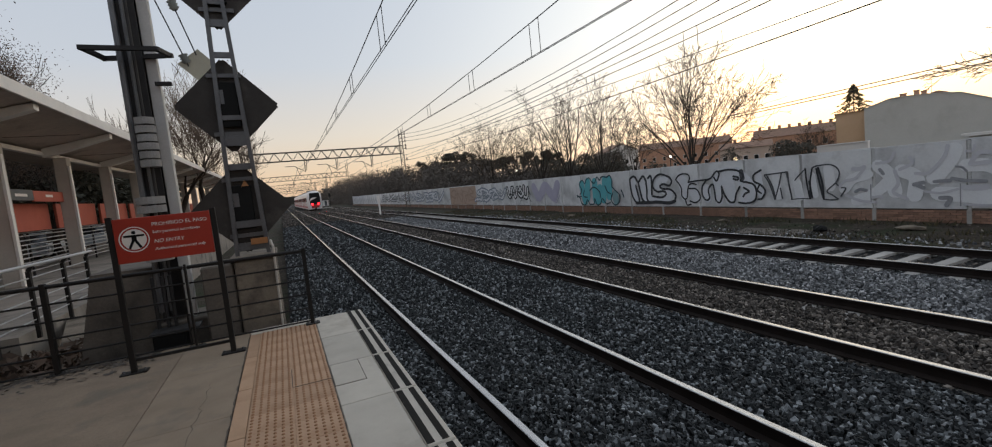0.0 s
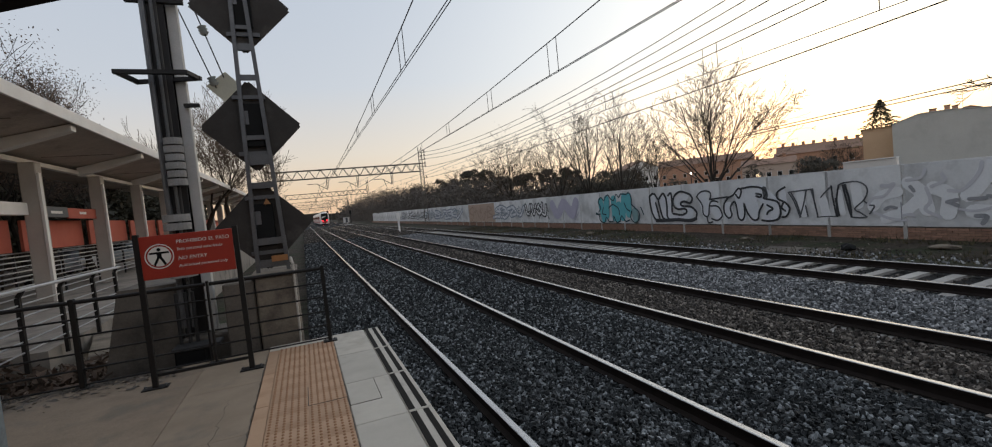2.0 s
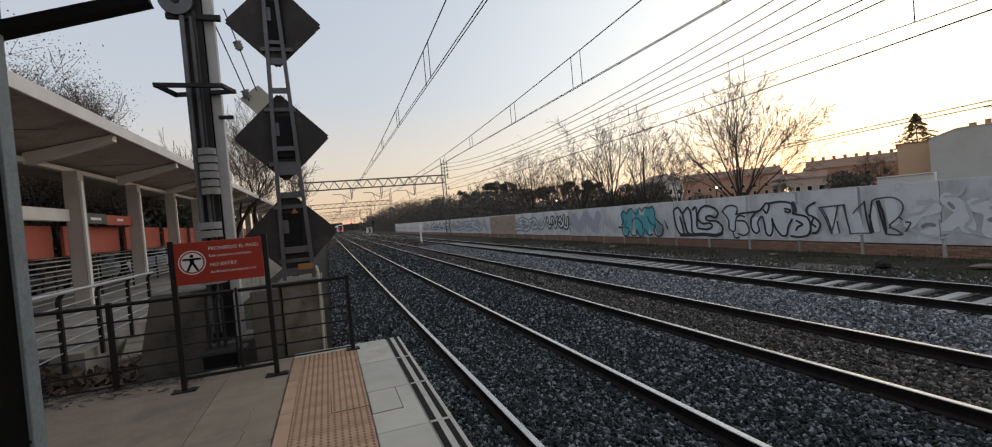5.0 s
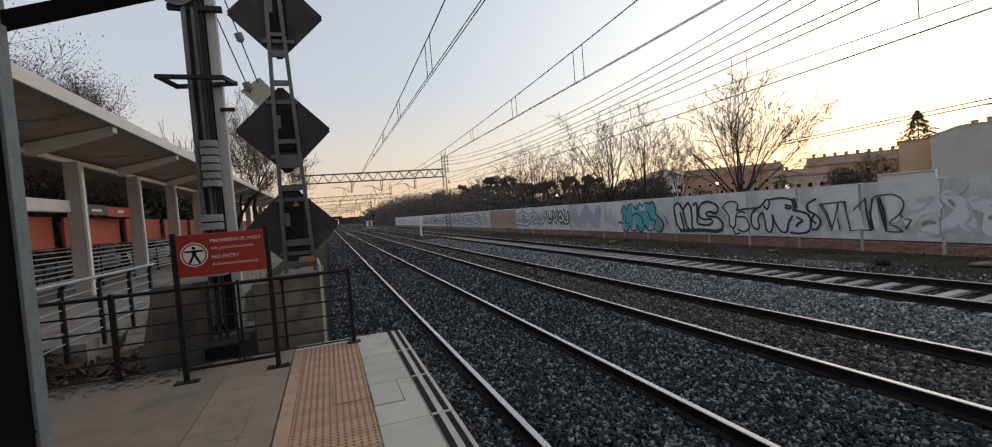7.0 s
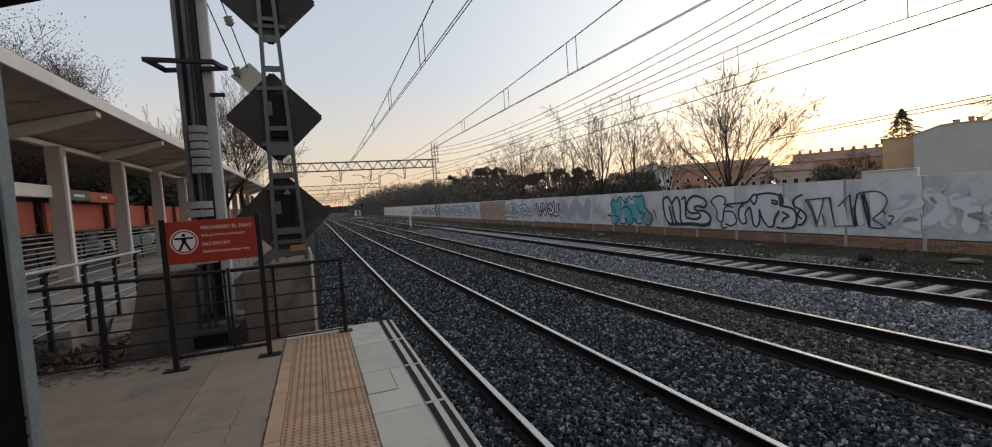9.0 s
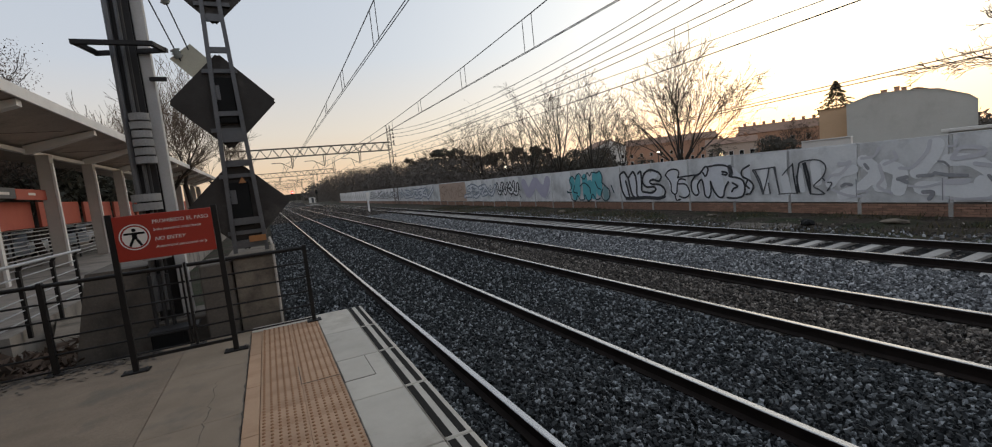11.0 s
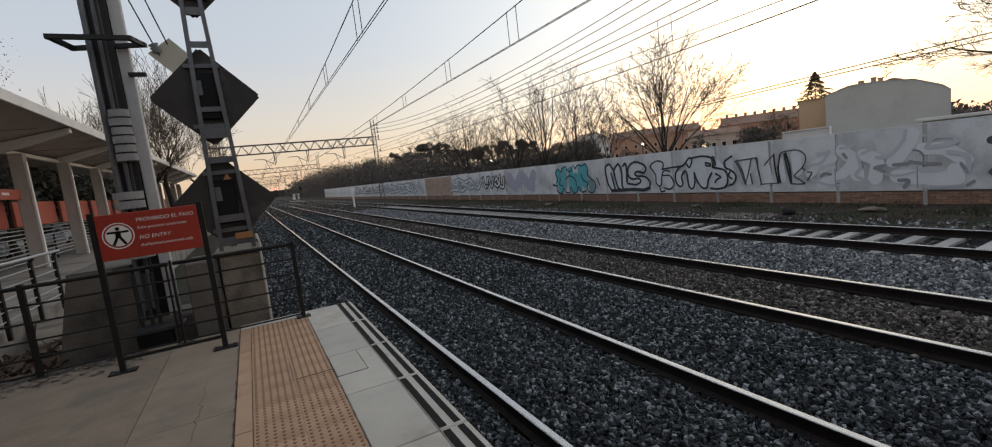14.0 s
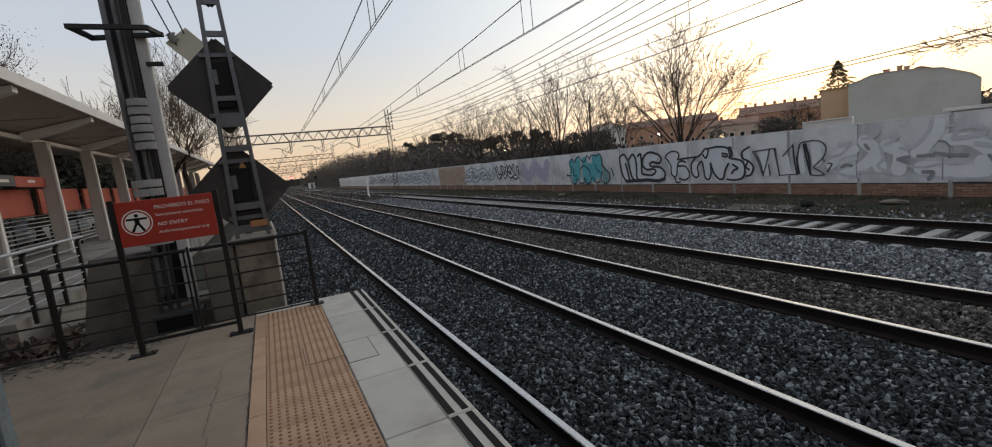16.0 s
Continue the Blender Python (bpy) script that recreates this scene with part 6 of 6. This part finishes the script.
def thin_piece(black, faint, pale, silver, teal, pale_teal, deep, mist):
    g = thing("graffiti", "thin black outlined letters on the concrete wall", "graffiti", "graffiti on the wall")
    at = (17.55, 12.82, 0.2, 1.76)
    spray_letter(g, at, pale, 0.5, [
        [(0.08, 0.86), (0.12, 0.29)],
        [(0.18, 0.61), (0.27, 0.22)],
    ], [
        (black, 0.075, [(0.01, 0.8), (0.05, 0.92), (0.12, 0.97), (0.18, 0.92), (0.19, 0.8), (0.17, 0.7)]),
        (black, 0.075, [(0.01, 0.8), (0.05, 0.67), (0.08, 0.51), (0.08, 0.29), (0.12, 0.19), (0.15, 0.25), (0.16, 0.45), (0.18, 0.61), (0.22, 0.66), (0.27, 0.62)]),
        (black, 0.075, [(0.17, 0.7), (0.27, 0.73), (0.39, 0.75)]),
        (black, 0.075, [(0.18, 0.51), (0.27, 0.48), (0.31, 0.22), (0.25, 0.08), (0.18, 0.13)]),
        (black, 0.075, [(0.12, 0.19), (0.14, 0.01), (0.19, 0.03)]),
    ])
    spray_letter(g, at, pale, 0.45, [
        [(0.39, 0.48), (0.39, 0.22)],
        [(0.51, 0.86), (0.53, 0.16)],
    ], [
        (black, 0.085, [(0.39, 0.73), (0.34, 0.54), (0.34, 0.29), (0.38, 0.15), (0.42, 0.22), (0.41, 0.45), (0.46, 0.61), (0.48, 0.41), (0.49, 0.16), (0.53, 0.08), (0.56, 0.25), (0.56, 0.54)]),
        (black, 0.085, [(0.39, 0.73), (0.45, 0.8), (0.51, 0.97), (0.54, 0.89), (0.51, 0.7), (0.48, 0.8)]),
    ])
    spray_letter(g, at, pale, 0.6, [
        [(0.62, 0.89), (0.65, 0.19)],
        [(0.72, 0.86), (0.84, 0.48), (0.81, 0.16)],
    ], [
        (black, 0.085, [(0.53, 0.96), (0.65, 0.99), (0.74, 0.94), (0.79, 0.8), (0.76, 0.67), (0.84, 0.61), (0.89, 0.54), (0.91, 0.35), (0.89, 0.13), (0.81, 0.06), (0.73, 0.08)]),
        (black, 0.085, [(0.56, 0.54), (0.59, 0.29), (0.64, 0.1), (0.69, 0.11), (0.71, 0.32), (0.75, 0.51)]),
        (black, 0.085, [(0.69, 0.8), (0.74, 0.76), (0.73, 0.7), (0.69, 0.73)]),
        (black, 0.085, [(0.79, 0.48), (0.84, 0.38), (0.8, 0.32), (0.78, 0.24)]),
        (faint, 0.22, [(0.77, 0.91), (0.78, 0.73)]),
    ])
    spray_letter(g, at, pale, 0.3, [
        [(0.93, 0.8), (0.95, 0.29)],
    ], [
        (black, 0.08, [(0.96, 0.92), (0.89, 0.8), (0.89, 0.64), (0.95, 0.54), (0.99, 0.38), (0.96, 0.19), (0.92, 0.16)]),
        (black, 0.08, [(0.94, 0.54), (0.92, 0.41), (0.95, 0.32)]),
    ])


def tall_piece(black, faint, pale, silver, teal, pale_teal, deep, mist):
    g = thing("graffiti", "large faded black letters on the concrete wall", "graffiti", "graffiti on the wall")
    at = (12.9, 9.86, 0.4, 1.7)
    spray_letter(g, at, silver, 0.32, [
        [(0.16, 0.71), (0.19, 0.14)],
    ], [
        (faint, 0.055, [(0.01, 0.78), (0.08, 0.48), (0.14, 0.03)]),
        (faint, 0.055, [(0.04, 0.78), (0.11, 0.45), (0.15, 0.06)]),
        (faint, 0.055, [(0.14, 0.03), (0.2, 0.45), (0.24, 0.82)]),
        (faint, 0.055, [(0.22, 0.37), (0.24, 0.06)]),
        (faint, 0.055, [(0.01, 0.79), (0.14, 0.81), (0.32, 0.84)]),
    ])
    spray_letter(g, at, silver, 0.32, [
        [(0.43, 0.54), (0.46, 0.11)],
    ], [
        (faint, 0.055, [(0.3, 0.84), (0.34, 0.37), (0.36, 0.06)]),
        (faint, 0.055, [(0.32, 0.82), (0.33, 0.48), (0.36, 0.08)]),
        (faint, 0.035, [(0.35, 0.03), (0.47, 0.05), (0.59, 0.05)]),
        (faint, 0.05, [(0.41, 0.59), (0.46, 0.72), (0.54, 0.89)]),
    ])
    spray_letter(g, at, silver, 0.2, [
        [(0.62, 0.71), (0.65, 0.14)],
    ], [
        (black, 0.06, [(0.54, 0.9), (0.55, 0.54), (0.58, 0.06)]),
        (black, 0.06, [(0.58, 0.54), (0.61, 0.08)]),
        (black, 0.06, [(0.62, 0.9), (0.59, 0.48), (0.59, 0.06)]),
        (black, 0.075, [(0.67, 0.88), (0.7, 0.48), (0.74, 0.05)]),
        (black, 0.075, [(0.69, 0.9), (0.73, 0.48), (0.74, 0.08)]),
        (faint, 0.055, [(0.62, 0.9), (0.65, 0.94), (0.68, 0.96)]),
    ])
    spray_letter(g, at, silver, 0.35, [
        [(0.8, 0.85), (0.82, 0.37)],
    ], [
        (faint, 0.05, [(0.68, 0.96), (0.81, 0.97), (0.89, 0.88), (0.92, 0.71), (0.88, 0.48), (0.78, 0.25), (0.84, 0.14), (0.9, 0.03)]),
        (faint, 0.05, [(0.88, 0.45), (0.93, 0.34), (0.98, 0.31), (0.93, 0.11)]),
        (faint, 0.05, [(0.74, 0.03), (0.82, 0.01), (0.89, 0.02)]),
    ])


def pale_piece(black, dim, pale, silver, teal, pale_teal, deep, mist):
    g = thing("graffiti", "pale grey violet letters sprayed over the wall panels", "graffiti", "graffiti on the wall")
    at = (10.15, 5.67, 0.2, 2.0)
    spray_letter(g, at, silver, 0.34, [
        [(0.04, 0.32), (0.1, 0.51), (0.2, 0.58)],
        [(0.12, 0.1), (0.25, 0.25), (0.34, 0.47)],
    ], [
        (mist, 0.09, [(0.01, 0.37), (0.05, 0.48), (0.12, 0.52), (0.18, 0.69)]),
        (mist, 0.09, [(0.05, 0.21), (0.15, 0.1), (0.25, 0.07)]),
        (mist, 0.09, [(0.26, 0.77), (0.34, 0.8), (0.37, 0.94)]),
        (mist, 0.09, [(0.23, 0.16), (0.28, 0.17), (0.29, 0.14)]),
        (dim, 0.1, [(0.12, 0.27), (0.15, 0.31), (0.19, 0.29)]),
        (dim, 0.1, [(0.28, 0.66), (0.3, 0.58)]),
        (mist, 0.14, [(0.11, 0.7), (0.15, 0.69), (0.18, 0.72)]),
        (dim, 0.03, [(0.22, 0.39), (0.22, 0.25), (0.22, 0.08)]),
    ])
    spray_letter(g, at, silver, 0.4, [
        [(0.27, 0.73), (0.34, 0.54), (0.37, 0.25)],
        [(0.41, 0.62), (0.49, 0.49), (0.48, 0.18)],
    ], [
        (mist, 0.1, [(0.37, 0.62), (0.39, 0.4), (0.36, 0.25), (0.44, 0.12)]),
        (mist, 0.1, [(0.4, 0.64), (0.47, 0.73), (0.46, 0.84)]),
        (mist, 0.1, [(0.49, 0.56), (0.56, 0.56), (0.64, 0.8), (0.66, 0.98)]),
        (dim, 0.12, [(0.48, 0.37), (0.53, 0.4)]),
        (dim, 0.12, [(0.49, 0.37), (0.53, 0.31)]),
    ])
    spray_letter(g, at, silver, 0.42, [
        [(0.59, 0.47), (0.66, 0.73), (0.69, 0.91)],
        [(0.61, 0.21), (0.74, 0.18), (0.88, 0.14)],
    ], [
        (mist, 0.07, [(0.54, 0.25), (0.62, 0.22), (0.71, 0.28)]),
        (mist, 0.07, [(0.74, 0.03), (0.85, 0.02), (0.97, 0.04)]),
        (mist, 0.07, [(0.75, 0.87), (0.78, 0.87), (0.79, 0.95)]),
        (dim, 0.1, [(0.59, 0.41), (0.67, 0.42)]),
        (dim, 0.1, [(0.68, 0.45), (0.75, 0.41), (0.84, 0.39)]),
        (mist, 0.16, [(0.74, 0.3), (0.8, 0.29), (0.84, 0.3)]),
        (dim, 0.12, [(0.62, 0.14), (0.67, 0.13), (0.65, 0.02)]),
        (dim, 0.06, [(0.7, 0.64), (0.73, 0.62), (0.75, 0.56)]),
        (dim, 0.03, [(0.72, 0.36), (0.72, 0.18), (0.72, 0.01)]),
    ])
    spray_letter(g, at, silver, 0.36, [
        [(0.75, 0.65), (0.86, 0.62), (0.96, 0.43)],
        [(0.91, 0.29), (0.92, 0.14)],
    ], [
        (mist, 0.12, [(0.77, 0.67), (0.81, 0.83), (0.91, 0.8), (0.91, 0.71), (0.84, 0.68), (0.78, 0.66)]),
        (mist, 0.12, [(0.88, 0.57), (0.97, 0.49), (0.97, 0.25)]),
        (dim, 0.08, [(0.94, 0.38), (0.97, 0.25)]),
        (dim, 0.08, [(0.97, 0.04), (1.0, 0.1)]),
    ])


def wall_paint():
    black = mat("black_spray", (0.02, 0.021, 0.025), 0.7, dark=(0.045, 0.046, 0.05), scale=3, fine=20, bump=0.0)
    faint = mat("faded_black_spray", (0.05, 0.053, 0.06), 0.8, dark=(0.13, 0.13, 0.135), scale=3, fine=20, bump=0.0)
    pale = mat("pale_grey_spray", (0.70, 0.705, 0.73), 0.8, dark=(0.58, 0.585, 0.61), scale=2, fine=20, bump=0.0)
    teal = mat("teal_spray", (0.11, 0.44, 0.48), 0.75, dark=(0.10, 0.34, 0.38), scale=2, fine=20, bump=0.0)
    deep = mat("deep_teal_spray", (0.02, 0.06, 0.075), 0.75, bump=0.0)
    violet = mat("violet_spray", (0.46, 0.43, 0.52), 0.8, dark=(0.38, 0.36, 0.45), scale=2, fine=20, bump=0.0)
    mist = mat("grey_violet_spray", (0.50, 0.49, 0.52), 0.85, dark=(0.58, 0.57, 0.59), scale=2, fine=20, bump=0.0)
    silver = mat("silver_spray", (0.76, 0.76, 0.765), 0.7, dark=(0.66, 0.66, 0.665), scale=2, fine=20, bump=0.0)
    bluish = mat("dull_blue_spray", (0.19, 0.22, 0.27), 0.8, dark=(0.26, 0.28, 0.31), scale=2, fine=20, bump=0.0)
    tan = mat("tan_masonry_paint", (0.48, 0.34, 0.26), 0.9, dark=(0.38, 0.29, 0.23), scale=1.2, fine=12, bump=0.0)
    pale_teal = mat("grey_teal_spray", (0.20, 0.33, 0.34), 0.75, dark=(0.16, 0.26, 0.27), scale=2, fine=20, bump=0.0)
    dim = mat("washed_out_black_spray", (0.22, 0.22, 0.235), 0.85, dark=(0.34, 0.34, 0.35), scale=3, fine=20, bump=0.0)
    for draw in (teal_piece, bold_piece, thin_piece, tall_piece):
        draw(black, faint, pale, silver, teal, pale_teal, deep, mist)
    pale_piece(black, dim, pale, silver, teal, pale_teal, deep, mist)
    graffiti("black slanted letter sprayed on the wall", "z", 5.62, 3.85, 0.4, 1.73, faint, None, 0.22, 0.1)
    graffiti("grey letters sprayed on the near wall panels", "sor", 3.3, -2.01, 0.4, 1.73, mist, silver, 0.45, 0.3)
    graffiti("violet heart-like shapes sprayed on the wall", "vv", 31.86, 27.88, 0.4, 1.84, violet, violet, 0.75, 0.6, 1.1)
    graffiti("black and white tag sprayed on the wall", "uvou", 36.29, 32.52, 0.56, 1.73, black, silver, 0.42, 0.16, 1.3, 3, 0.16)
    graffiti("dull blue letters sprayed on the wall", "sbzu", 43.37, 36.73, 0.45, 1.73, bluish, pale, 0.45, 0.2, 1.3, 5, 0.25)
    graffiti("dull blue tags far along the wall", "mvnsuzbou", 71.05, 53.89, 0.45, 1.73, bluish, pale, 0.5, 0.2, 1.4, 6, 0.3)
    graffiti("black tags far along the wall", "snuzvmo", 90.97, 71.05, 0.45, 1.73, faint, pale, 0.5, 0.2, 1.4, 6, 0.3)
    sepia = mat("brown_spray", (0.26, 0.17, 0.13), 0.85, dark=(0.36, 0.25, 0.19), scale=2, fine=20, bump=0.0)
    graffiti("thin brown scribbles sprayed over the tan stretch of wall", "snub", 51.0, 43.7, 0.45, 1.75, sepia, None, 0.10, 0.08, 1.2, 4, 0.22)
    g = thing("painted_panel", "tan painted stretch of the concrete wall", "wall paint")
    part("paint", box(B(), WALL_X - 0.011, WALL_X - 0.0075, 43.4, 51.2, 0.16, 2.05), tan, g)


wall_paint()



# ---- what moves ----
def motions():
    walk(TRAIN, [(t, pose(3.955, y, 0)) for t, y in ((0.0, 105.5), (1.0, 134), (2.0, 162), (3.0, 190), (4.0, 219), (6.3, 320), (10.0, 490), (16.0, 770))])
    # the added disc drops so that the red lamp seems to switch on
    walk(LENS_COVER, [(t, pose(0, 0, z)) for t, z in ((0.0, 0.0), (4.6, 0.0), (5.4, -0.95), (16.0, -0.95))])


motions()
